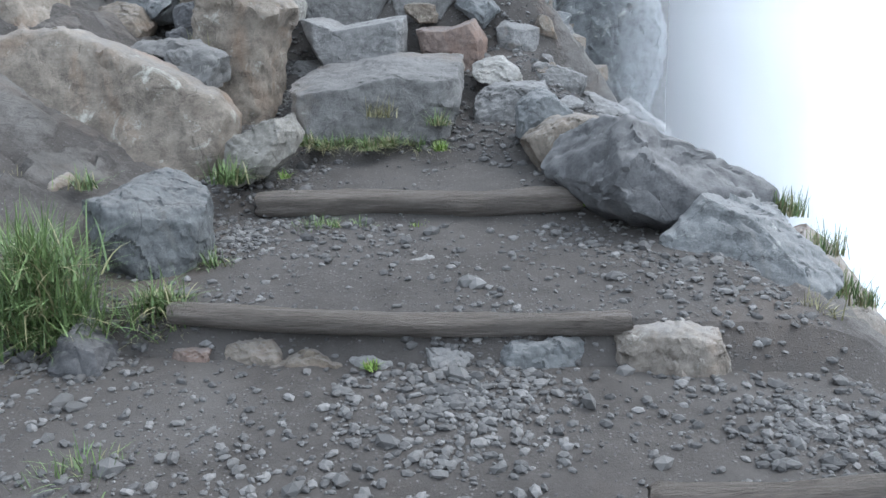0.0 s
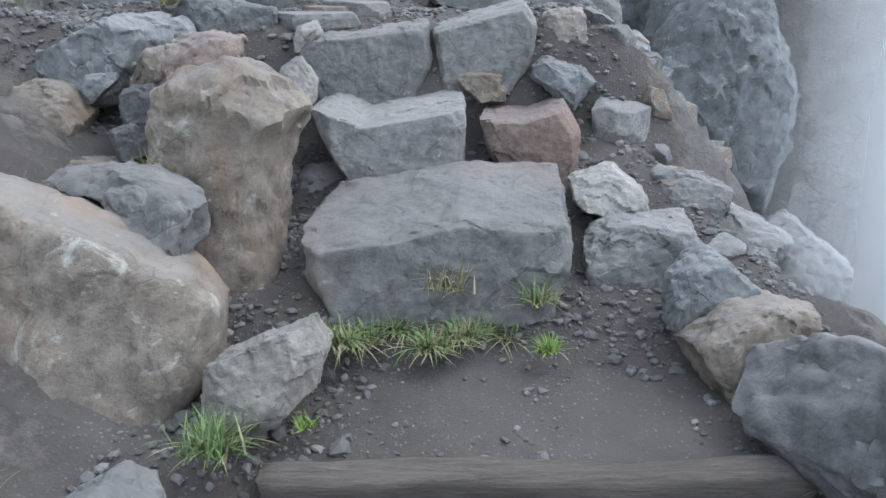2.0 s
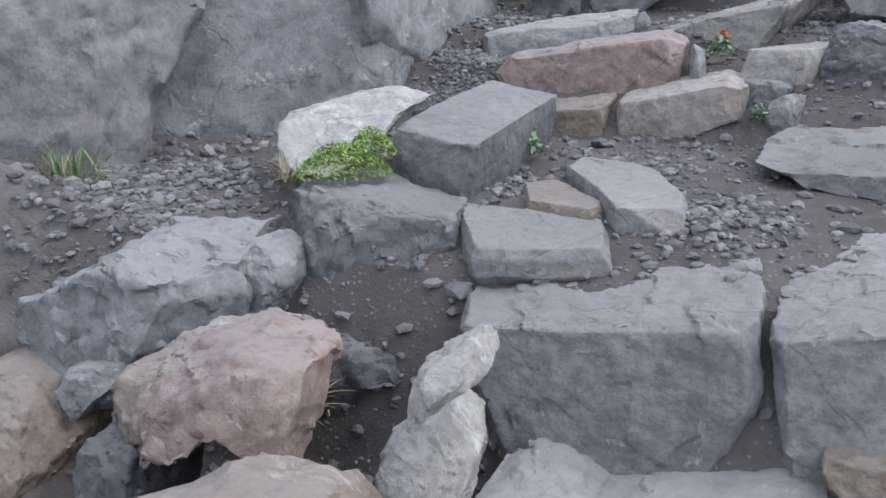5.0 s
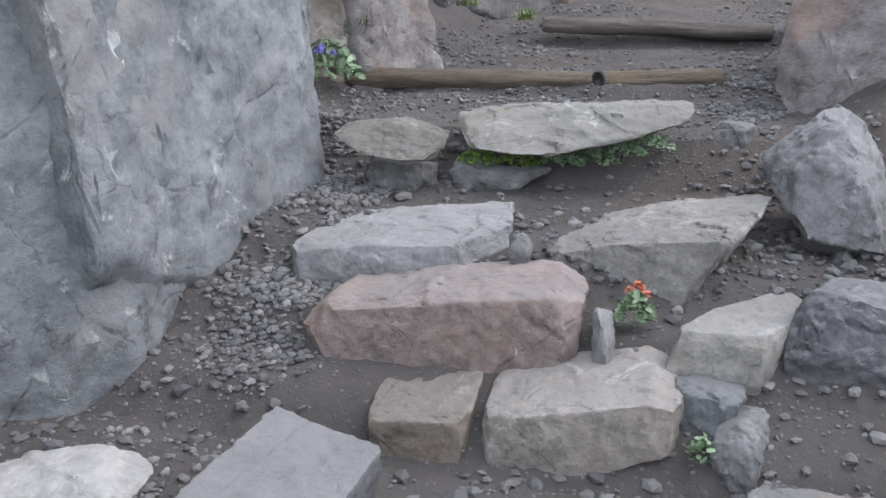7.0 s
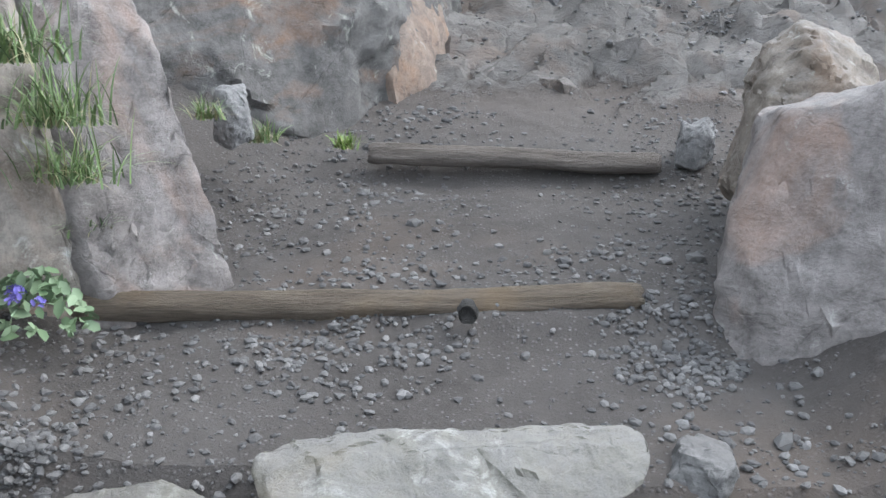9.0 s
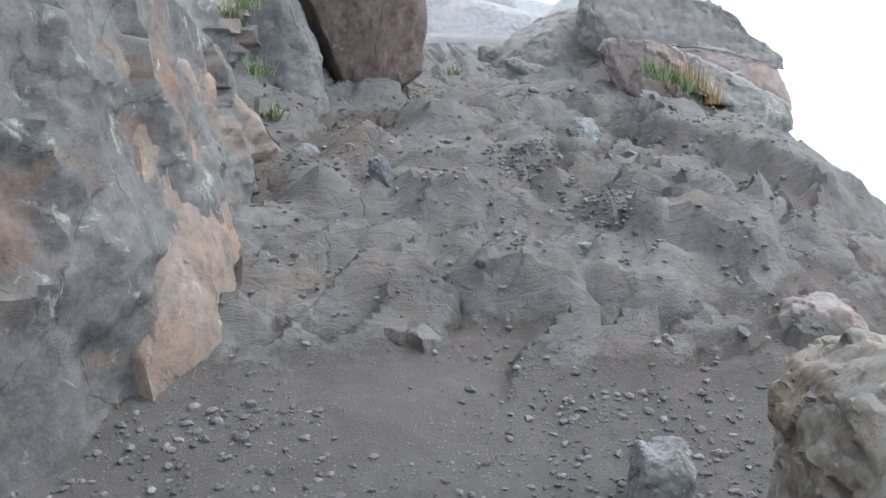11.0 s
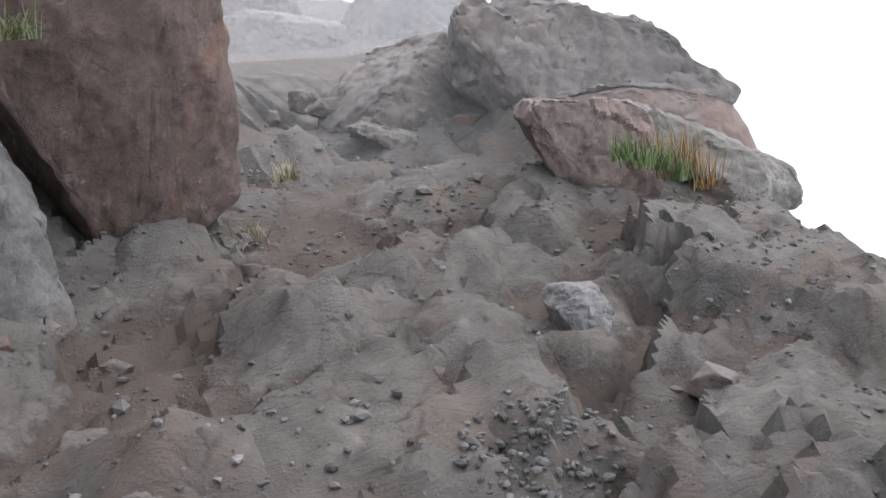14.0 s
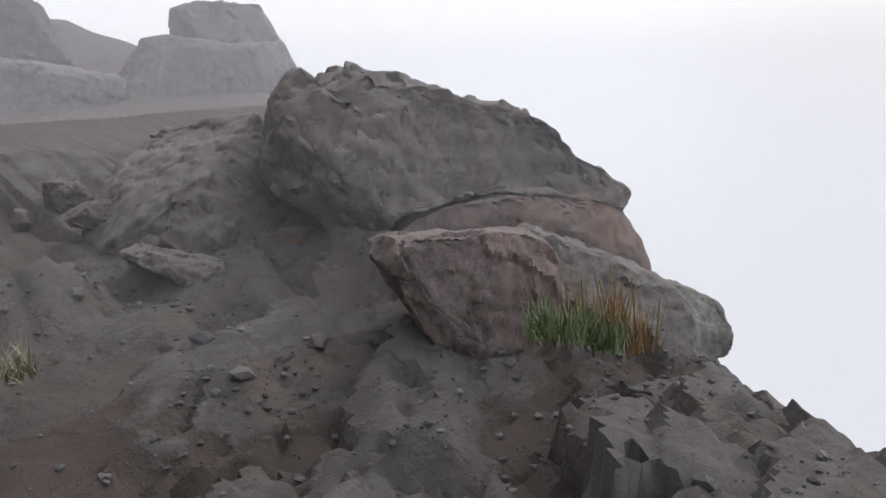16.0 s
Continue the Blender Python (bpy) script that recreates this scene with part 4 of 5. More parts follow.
boulder("rock_wall", (-1.94, 9.00, 2.41), 30, 18, 0.8, [(-0.21, 0.94), (0.04, 0.85), (0.13, 0.56), (0.25, -0.15), (0.22, -0.25), (0.09, -0.3), (-0.07, -0.25), (-0.16, -0.1), (-0.25, 0.47)], ROSE, "leaning rock slab with a pale orange edge", "rock wall", front=0.12, mid=0.88)
boulder("rock_wall", (-2.26, 8.76, 2.44), 45, 10, 0.7, [(-0.28, 0.95), (0.18, 0.96), (0.24, 0.54), (0.28, -0.13), (0.26, -0.3), (0.08, -0.29), (-0.14, -0.16)], TAN, "brown rock wall overgrown with grass", "rock wall", front=0.1, mid=0.9)


def crag_wall(name, foot, lean, thick, material, label, seed, sunk=0.2, rugged=1.0, fine=0.034):
    """A rock face along a foot line (x, y, height of its top), leaning back, broken into planes, with a top and a back."""
    at = [0.0]
    for a, b in zip(foot, foot[1:]):
        at.append(at[-1] + math.hypot(b[0] - a[0], b[1] - a[1]))
    count = int(at[-1] / fine)
    tall = max(f[2] for f in foot)
    rise = int(tall / fine)
    off = Vector((seed * 3.1, seed * 1.7, seed * 2.3))
    rows = []
    for i in range(count + 1):
        k = at[-1] * i / count
        x, y, top = (float(np.interp(k, at, [f[j] for f in foot])) for j in range(3))
        x1, y1 = (float(np.interp(min(at[-1], k + 0.15), at, [f[j] for f in foot])) for j in range(2))
        x0, y0 = (float(np.interp(max(0.0, k - 0.15), at, [f[j] for f in foot])) for j in range(2))
        far = math.hypot(x1 - x0, y1 - y0)
        out = Vector(((y1 - y0) / far, -(x1 - x0) / far, 0.0))
        top += 0.12 * noise.noise(Vector((k * 2.2, seed, 0.0)))
        base = land(x, y) - sunk
        row = []
        for j in range(rise + 1):
            v = (top + sunk) * j / rise
            p = Vector((x, y, base + v)) - out * (lean * v)
            q = p + off + 0.1 * noise.noise_vector(p * 1.9 + off)
            d = 0.3 * chips(q, 0.9, 0.45) + 0.24 * chips(q + Vector((4, 9, 2)), 0.36, 0.45) + 0.3 * facets(q + Vector((1, 8, 4)), 0.12, 0.45, 0.2)
            d += 0.05 * noise.fractal(q * 1.3, 0.8, 2.0, 5) + 0.006 * noise.fractal(q * 22, 0.7, 2.0, 3)
            shut = min(1.0, 0.25 + 4 * (1 - j / rise))
            row.append(p + out * d * rugged * shut)
        crown = row[-1]
        row.append(crown - out * (0.4 * thick) + Vector((0, 0, 0.05)))
        row.append(crown - out * thick)
        row.append(Vector((crown.x - out.x * thick, crown.y - out.y * thick, base)))
        rows.append(row)
    bm = hull_rings(rows)
    bmesh.ops.triangulate(bm, faces=[f for f in bm.faces if len(f.verts) > 4])
    bmesh.ops.recalc_face_normals(bm, faces=bm.faces[:])
    return tagged(part(name, bm, material, crisp=60), label, "rock wall", kind="structure")


crag_wall("rock_wall", [(-2.5, 9.95, 2.3), (-2.05, 10.28, 2.2), (-1.56, 10.66, 2.0), (-1.3, 11.0, 1.6), (-1.24, 11.6, 1.15), (-1.2, 12.1, 0.95), (-1.17, 12.7, 0.65), (-1.17, 13.3, 0.35)], 0.2, 0.9,
          WALL, "tall lichen-marked rock wall with a rust-stained face", 3)
crag_wall("rock_wall", [(-1.4, 10.95, 0.2), (-1.2, 11.2, 0.5), (-1.13, 11.5, 0.75), (-1.09, 12.0, 0.75), (-1.07, 12.55, 0.55), (-1.09, 13.1, 0.25)], 0.38, 0.3,
          ORANGE, "orange weathered foot of the rock wall", 7, rugged=0.8)
crag_wall("rock_wall", [(-2.9, 10.4, 2.9), (-2.2, 11.4, 2.8), (-1.75, 12.4, 2.3), (-1.5, 13.2, 1.9), (-1.34, 13.75, 1.7), (-0.95, 14.25, 1.7)], 0.22, 1.0,
          WALL, "cracked grey rock wall above the path", 11)
boulder("stone", (-1.86, 9.76, 2.68), 10, 10, 0.2, [(-0.07, -0.03), (-0.05, 0.17), (0.04, 0.21), (0.07, -0.02), (-0.01, -0.06)], GREY, "grey stone at the foot of the rock wall", "stone")
boulder("rock_wall", (-0.98, 14.05, 3.36), 18, 12, 0.8, [(-0.28, -0.33), (-0.27, 0.41), (-0.29, 0.64), (-0.01, 0.73), (0.12, 0.68), (0.2, 0.44), (0.29, 0.16), (0.27, -0.39), (-0.08, -0.45), (-0.25, -0.41)], GREY, "grey cracked rock slab above the path", "rock wall")
boulder("rock_wall", (-0.51, 14.52, 3.33), 14, -10, 1.0, [(-0.44, 0.72), (-0.45, 1.23), (-0.28, 1.56), (0.36, 1.63), (0.41, 0.91), (0.45, 0.5), (0.44, -0.02), (0.25, -0.07), (0.16, -0.15), (-0.01, -0.13), (-0.2, -0.0), (-0.33, 0.45)], RUST, "dark rust-red rock overhanging the path", "rock wall", front=0.12, mid=0.82)

# the rocky slope above the logs
boulder("stone", (-0.57, 12.36, 3.0), -14, 12, 0.25, [(-0.07, 0.16), (-0.02, 0.2), (0.06, 0.02), (0.07, -0.08), (-0.05, -0.1)], DARK, "dark upright stone beside a ledge", "stone")
boulder("stone", (-0.66, 12.92, 3.06), 10, 20, 0.22, [(-0.11, 0.08), (-0.03, 0.18), (0.1, 0.14), (0.12, -0.02), (0.0, -0.08), (-0.08, -0.06)], BROWN, "angular grey block on the slope", "stone")
boulder("stone", (0.7, 13.3, 3.2), 4, 15, 0.2, [(-0.09, 0.04), (-0.03, 0.1), (0.06, 0.1), (0.1, 0.02), (0.06, -0.07), (-0.06, -0.07)], GREY, "pale block lying on the bedrock", "stone")
boulder("stone", (-0.9, 13.0, 3.12), 20, 30, 0.12, [(-0.07, 0.02), (0.0, 0.07), (0.08, 0.03), (0.05, -0.05), (-0.05, -0.05)], GREY, "small grey stone on the slope", "stone")
boulder("stone", (-0.8, 13.2, 3.15), -10, 25, 0.14, [(-0.09, 0.0), (-0.04, 0.07), (0.07, 0.06), (0.09, -0.03), (-0.03, -0.06)], BROWN, "small flat stone on the slope", "stone")
boulder("boulder", (0.95, 11.3, 2.5), -20, 20, 0.4, [(-0.25, 0.1), (-0.12, 0.24), (0.12, 0.26), (0.26, 0.12), (0.22, -0.1), (-0.2, -0.1)], RED, "reddish boulder at the outer edge", "boulder")

# the knoll at the end of the path
boulder("knoll", (2.1, 15.06, 3.3), -14, 10, 1.2, [(-0.86, 0.5), (-0.84, 0.9), (-0.68, 1.02), (-0.56, 0.92), (-0.42, 1.0), (-0.34, 0.93), (-0.26, 0.97), (-0.02, 0.84), (0.16, 0.8), (0.36, 0.72), (0.52, 0.56), (0.82, 0.36), (0.84, 0.28), (0.6, 0.36), (0.05, 0.46), (-0.36, 0.4), (-0.6, 0.3)], BROWN, "rounded rocky knoll against the white sky", "rock", front=0.16, mid=0.8, lift=0.1, rugged=1.7)
boulder("boulder", (2.2, 15.1, 3.26), -14, -8, 0.9, [(-0.6, 0.26), (-0.4, 0.42), (0.0, 0.5), (0.55, 0.4), (0.76, 0.32), (0.76, 0.02), (0.5, -0.1), (-0.4, -0.1)], RED, "red-brown undercut rock beneath the knoll", "boulder", front=0.08, mid=0.92)
boulder("boulder", (1.5, 14.36, 3.36), -12, 4, 0.5, [(-0.36, 0.42), (-0.2, 0.4), (0.02, 0.39), (0.2, 0.36), (0.26, 0.3), (0.28, 0.02), (0.24, -0.14), (-0.1, -0.1), (-0.28, 0.2)], RED, "brown block below the knoll", "boulder", front=0.06, mid=0.94)
boulder("boulder", (2.14, 14.26, 3.24), -14, 26, 0.42, [(-0.42, 0.46), (-0.3, 0.5), (-0.06, 0.38), (0.26, 0.2), (0.4, 0.1), (0.42, -0.06), (0.3, -0.1), (-0.08, 0.12), (-0.36, 0.3)], PALE, "flat lichen-covered pale slab on the ridge", "boulder", front=0.12, mid=0.9)
boulder("boulder", (1.3, 15.75, 3.45), 12, 28, 0.9, [(-0.42, 0.1), (-0.2, 0.4), (0.0, 0.55), (0.14, 0.6), (0.36, 0.72), (0.5, 0.4), (0.45, -0.15), (-0.3, -0.15)], BROWN, "sloping brown shoulder of the knoll", "boulder", front=0.1, mid=0.86)
boulder("stone", (1.0, 16.3, 3.6), 0, 30, 0.35, [(-0.27, 0.1), (-0.16, 0.15), (0.2, 0.17), (0.27, -0.08), (0.03, -0.08), (-0.22, 0.04)], BROWN, "grey stone in the scree", "stone")
boulder("stone", (1.0, 15.5, 3.44), 0, 35, 0.35, [(-0.25, 0.21), (-0.13, 0.24), (0.11, 0.14), (0.25, -0.08), (0.01, -0.08), (-0.09, 0.07), (-0.2, 0.17)], BROWN, "flat grey stone in the scree", "stone")
boulder("stone", (1.7, 15.5, 3.4), 0, 25, 0.25, [(-0.12, 0.05), (0.01, 0.17), (0.12, 0.11), (0.11, -0.08)], BROWN, "grey stone in the scree", "stone")
boulder("stone", (1.0, 17.2, 3.55), 0, 20, 0.3, [(-0.1, 0.2), (0.03, 0.25), (0.12, 0.1), (-0.03, -0.08), (-0.1, -0.03)], BROWN, "upright stone in the scree", "stone")
boulder("stone", (1.35, 15.9, 3.42), 0, 25, 0.3, [(-0.09, 0.08), (0.04, 0.14), (0.09, -0.06), (-0.03, -0.08)], BROWN, "stone in the scree", "stone")
# the cliff in the fog, ledge above ledge
boulder("cliff_block", (2.2, 20.0, 3.5), 4, 30, 1.0, [(-2.6, 0.2), (-1.7, 0.36), (-0.6, 0.32), (0.24, 0.3), (1.05, 0.36), (1.5, 0.3), (1.3, -0.1), (-2.6, -0.1)], RED, "brown ledge below the foggy cliff", "cliff", front=0.1)
boulder("cliff_block", (1.9, 21.6, 3.5), 4, 12, 1.5, [(-3.0, 0.5), (-2.2, 0.95), (-0.9, 0.8), (-0.2, 1.0), (0.6, 0.85), (1.3, 0.75), (2.0, 0.4), (1.9, -0.1), (-3.0, -0.1)], BROWN, "broken ledge of the foggy cliff", "cliff", front=0.1)
boulder("cliff_block", (3.9, 22.2, 3.4), -6, 6, 1.4, [(-1.2, 0.2), (-1.1, 1.2), (-0.3, 1.3), (0.5, 1.15), (1.3, 1.2), (1.55, 0.8), (1.75, 0.3), (1.7, -0.2), (-1.2, -0.2)], BROWN, "broken tower of the foggy cliff", "cliff", front=0.12)
boulder("cliff_block", (4.3, 22.6, 4.5), -4, -4, 1.2, [(-0.45, 0.0), (-0.4, 0.55), (0.0, 0.62), (0.85, 0.5), (0.88, 0.3), (0.8, 0.14), (0.4, 0.0)], BROWN, "overhanging top block of the foggy cliff", "cliff", front=0.1)
boulder("cliff_block", (2.2, 23.2, 3.4), 6, 8, 2.2, [(-4.2, 0.2), (-3.9, 3.0), (-2.4, 2.6), (-1.2, 2.2), (0.2, 1.9), (1.0, 1.62), (1.15, 1.3), (1.4, -0.2), (-4.2, -0.2)], BROWN, "layered cliff fading into fog", "cliff", front=0.1)
boulder("cliff_block", (-2.6, 19.4, 3.4), 20, 12, 1.6, [(-2.4, 0.2), (-2.2, 2.2), (-0.6, 2.4), (0.6, 1.7), (1.6, 1.1), (2.0, 0.3), (1.8, -0.2), (-2.4, -0.2)], BROWN, "broken brown cliff above the path", "cliff", front=0.1)

# ---- log steps ----


def log_body(length, radius, seed, squash=1.0, bow=0.0, segments=90, around=22):
    """A bare log lying along x: uneven round, gently bowed, with split grain along it."""
    rng = random.Random(seed)
    off = Vector((seed * 1.7, seed * 0.9, seed * 2.3))
    rings = []
    for i in range(segments + 1):
        k = i / segments
        x = (k - 0.5) * length
        end = min(k, 1 - k) * length
        shrink = 1.0 - 0.18 * max(0.0, 1 - end / 0.03) ** 2
        cy = 0.6 * radius * noise.noise(Vector((x * 1.4, 0, 0)) + off)
        cz = bow * math.cos((k - 0.5) * math.pi) + 0.5 * radius * noise.noise(Vector((x * 1.7, 5, 0)) + off)
        ring = []
        for j in range(around):
            a = 2 * math.pi * j / around
            d = Vector((x * 2.0, math.cos(a), math.sin(a)))
            r = radius * shrink * (1 + 0.2 * noise.fractal(d * 1.2 + off, 0.8, 2.0, 4))
            g = noise.noise(Vector((x * 1.3, 6 * math.cos(a), 6 * math.sin(a))) + off)
            r -= radius * 0.2 * max(0.0, g)
            ring.append((x + 0.25 * radius * (1 if k > 0.5 else -1) * max(0.0, 1 - end / 0.02) * noise.noise(d * 3), cy + r * math.cos(a), cz + r * squash * math.sin(a)))
        rings.append(ring)
    return hull_rings(rings)


def log_step(a, b, radius, seed, label, material, squash=1.0, bow=0.0):
    """A log from a to b across the path, holding back the dirt of a tread."""
    a, b = Vector(a), Vector(b)
    d = b - a
    ob = part("log", log_body(d.length, radius, seed, squash, bow), material)
    ob.matrix_world = Matrix.Translation((a + b) / 2) @ d.to_track_quat("X", "Z").to_matrix().to_4x4()
    return tagged(ob, label, "log", "log steps")


log_step((0.71, 1.62, 0.28), (1.42, 1.62, 0.34), 0.05, 9, "weathered grey log half buried in the dirt", WOOD, 0.9, 0)
log_step((-0.78, 2.5, 0.42), (0.79, 2.5, 0.41), 0.045, 3, "bent weathered log holding back a dirt tread", WOOD, 0.95, -0.012)
log_step((-0.76, 3.62, 0.57), (0.73, 3.62, 0.6), 0.066, 4, "thick weathered grey log across the path", WOOD, 0.9, 0)
log_step((-2.07, 8.89, 2.35), (-0.46, 9.04, 2.37), 0.05, 5, "split brown log with a dark knot", ROTTEN, 0.9, 0.004)
log_step((-1.42, 10.21, 2.52), (-0.2, 10.29, 2.51), 0.05, 6, "squared grey log at the top of the flight", WOOD, 0.9, 0)
knot = part("knot", log_body(0.05, 0.032, 8, 1.0, 0, 8, 18), CHAR)
knot.matrix_world = pose(-0.96, 8.86, 2.38, 0, 0, 90)
tagged(knot, "dark sawn end of a peg against the log", "peg")

# ---- loose stones ----


def pebble_mesh(seed, flatness=0.7):
    bm = bmesh.new()
    bmesh.ops.create_icosphere(bm, subdivisions=1, radius=1.0)
    rng = random.Random(seed)
    off = Vector((rng.uniform(0, 50), rng.uniform(0, 50), rng.uniform(0, 50)))
    for v in bm.verts:
        k = 1 + 0.45 * noise.noise(v.co * 1.1 + off)
        v.co = Vector((v.co.x * k, v.co.y * k * rng.uniform(0.92, 1.05), v.co.z * k * flatness))
    bmesh.ops.scale(bm, vec=(1.15, 0.85, 1.0), verts=bm.verts[:])
    me = bpy.data.meshes.new("pebble")
    bm.to_mesh(me)
    bm.free()
    me.materials.append(GRAVEL)
    return me


PEBBLES = [pebble_mesh(s, f) for s, f in ((1, 0.55), (2, 0.7), (3, 0.5), (4, 0.8), (5, 0.62), (6, 0.45))]


def gravel_bed(name, label, count, where, small, large, seed):
    """Strewn gravel, too much to count, as one sheet of loose stones; where(rng) gives a place."""
    rng = random.Random(seed)
    verts, faces = [], []
    shapes = []
    for me in PEBBLES:
        shapes.append((np.array([v.co[:] for v in me.vertices]), [tuple(p.vertices) for p in me.polygons]))
    for _ in range(count):
        spot = where(rng)
        if spot is None:
            continue
        x, y = spot
        r = small * (large / small) ** (rng.random() ** 2.2)
        co, fs = shapes[rng.randrange(len(shapes))]
        turn = np.array((Matrix.Rotation(rng.uniform(0, 6.283), 3, "Z") @ Matrix.Rotation(rng.uniform(-0.4, 0.4), 3, "X")))
        base = len(verts)
        z = surface(x, y) + 0.22 * r
        verts.extend(map(tuple, co @ turn.T * r + (x, y, z)))
        faces.extend(tuple(i + base for i in f) for f in fs)
    me = bpy.data.meshes.new(name)
    me.from_pydata(verts, [], faces)
    me.materials.append(GRAVEL)
    return tagged(new(name, me), label, "gravel", kind="stuff")


def along_path(y0, y1, side=0.5, clump=1.0):
    """Places on the path between y0 and y1, thicker where gravel gathers."""
    def where(rng):
        for _ in range(12):
            y = rng.uniform(y0, y1)
            a, b = along(EDGE_LEFT, y) - 0.25, along(EDGE_RIGHT, y) + 0.15
            x = rng.uniform(a, b)
            k = noise.noise(Vector((x * 1.9, y * 1.9, 4.0))) * clump + abs((x - a) / (b - a) - 0.5) * 2 * side
            if k > rng.uniform(-0.35, 0.75):
                return x, y
        return None
    return where


gravel_bed("gravel", "grey volcanic gravel strewn over the lower treads", 11000, along_path(0.3, 4.3), 0.004, 0.022, 11)
gravel_bed("gravel", "grey gravel filling the gaps between step stones", 10500, along_path(4.2, 8.2, 1.1), 0.005, 0.024, 12)
gravel_bed("gravel", "fine dark gravel on the upper treads", 7500, along_path(8.1, 10.9, 0.8), 0.003, 0.018, 13)
gravel_bed("gravel", "stone chips strewn over the rocky slope", 4500, along_path(10.8, 16, 0.2), 0.004, 0.018, 14)

def gravel_patch(x, y, wide, count, small, large, seed, label):
    def where(rng):
        a, r = rng.uniform(0, 6.283), rng.random() ** 0.7
        return x + wide * r * math.cos(a), y + wide * r * math.sin(a)
    return gravel_bed("gravel", label, count, where, small, large, seed)

gravel_patch(-0.87, 4.76, 0.16, 260, 0.008, 0.026, 201, "coarse gravel between the boulder and the slab")
gravel_patch(-0.98, 5.08, 0.13, 200, 0.008, 0.026, 202, "coarse gravel between the boulder and the slab")
gravel_patch(-0.57, 5.04, 0.14, 220, 0.008, 0.026, 203, "coarse gravel behind the slab")
gravel_patch(-1.88, 5.29, 0.25, 320, 0.008, 0.026, 204, "coarse gravel on the bank")
gravel_patch(-2.09, 5.92, 0.3, 420, 0.008, 0.026, 205, "coarse gravel on the bank")
gravel_patch(-2.15, 5.67, 0.25, 300, 0.008, 0.026, 206, "coarse gravel on the bank")
gravel_patch(-1.37, 6.05, 0.1, 160, 0.008, 0.018, 207, "gravel between the stones")
gravel_patch(-1.60, 7.24, 0.2, 320, 0.008, 0.018, 208, "fine gravel along the rock wall")
gravel_patch(-0.53, 6.03, 0.22, 320, 0.008, 0.018, 209, "gravel on the slab tread")
gravel_patch(-1.17, 6.18, 0.15, 220, 0.008, 0.018, 210, "gravel beside the dark stone")
gravel_patch(-1.58, 7.13, 0.2, 320, 0.008, 0.018, 211, "fine gravel along the rock wall")
gravel_patch(-1.73, 7.87, 0.2, 380, 0.008, 0.018, 212, "gravel below the rock wall")
gravel_patch(-1.90, 8.22, 0.15, 260, 0.008, 0.018, 213, "gravel below the rock wall")
gravel_patch(-0.40, 8.83, 0.2, 320, 0.008, 0.018, 214, "dark gravel beside the boulder")
gravel_patch(-1.28, 8.86, 0.35, 420, 0.008, 0.018, 215, "fine gravel in front of the log")
gravel_patch(1.25, 2.03, 0.25, 420, 0.008, 0.026, 216, "coarse dark gravel at the path edge")
gravel_patch(0.21, 2.18, 0.4, 700, 0.008, 0.026, 217, "coarse gravel below the log step")
gravel_patch(-0.73, 3.17, 0.2, 260, 0.008, 0.018, 218, "gravel beside the stones")
gravel_patch(0.18, 12.72, 0.2, 260, 0.008, 0.018, 219, "dark stone chips in a gully")
gravel_patch(0.40, 12.13, 0.2, 260, 0.008, 0.018, 220, "dark stone chips in a gully")



def loose_pebbles(count, y0, y1, small, large, seed):
    """Single stones big enough to be picked up one by one."""
    rng = random.Random(seed)
    find = along_path(y0, y1, 0.7)
    for _ in range(count):
        spot = find(rng)
        if spot is None:
            continue
        x, y = spot
        r = rng.uniform(small, large)
        ob = new("pebble", PEBBLES[rng.randrange(6)])
        ob.matrix_world = pose(x, y, surface(x, y) + 0.2 * r, rng.uniform(-15, 15), rng.uniform(-15, 15), rng.uniform(0, 360)) @ Matrix.Scale(r, 4)
        tagged(ob, "loose grey pebble lying on the path", "pebble", "loose pebbles")


loose_pebbles(130, 1.2, 4.2, 0.016, 0.042, 21)
loose_pebbles(110, 5.0, 8.2, 0.016, 0.04, 22)
loose_pebbles(30, 8.4, 10.6, 0.018, 0.032, 23)
loose_pebbles(16, 11.0, 16.0, 0.025, 0.05, 24)


def broken_meshes(seed, count, flat, tints):
    """A few broken stones, to be laid again and again."""
    rng = random.Random(seed)
    meshes = []
    for i in range(count):
        bm = bmesh.new()
        bmesh.ops.create_cube(bm, size=1.0)
        for v in bm.verts:
            v.co = Vector((v.co.x * rng.uniform(0.8, 1.3), v.co.y * rng.uniform(0.7, 1.1), v.co.z * flat * rng.uniform(0.7, 1.2)))
        refine(bm, 0.065)
        cleave(bm, seed + i, 14, 0.6, 0.9)
        weather(bm, 0.8, seed + 40 + i, 0.7)
        me = bpy.data.meshes.new("stone")
        bm.to_mesh(me)
        bm.free()
        me.materials.append(tints[i % len(tints)])
        me.polygons.foreach_set("use_smooth", [True] * len(me.polygons))
        meshes.append(me)
    return meshes


def slope_stones(name, meshes, count, small, large, sunk, y0, y1, seed, label, group, side=None):
    """Angular stones lying half sunk all over the rocky slope."""
    rng = random.Random(seed)
    for _ in range(count):
        y = rng.uniform(y0, y1)
        x = rng.uniform(along(EDGE_LEFT, y) - 0.1, along(EDGE_RIGHT, y) + 0.35)
        if side:
            x = along(EDGE_RIGHT, y) + rng.uniform(*side)
        elif noise.noise(Vector((x * 1.1, y * 1.1, 2.0))) < rng.uniform(-0.5, 0.3):
            continue
        r = small * (large / small) ** (rng.random() ** 1.5)
        ob = new(name, meshes[rng.randrange(len(meshes))])
        ob.matrix_world = pose(x, y, surface(x, y) - sunk * r, 12 + rng.uniform(-16, 16), rng.uniform(-18, 18), rng.uniform(-60, 60)) @ Matrix.Scale(r, 4)
        tagged(ob, label, "stone", group)


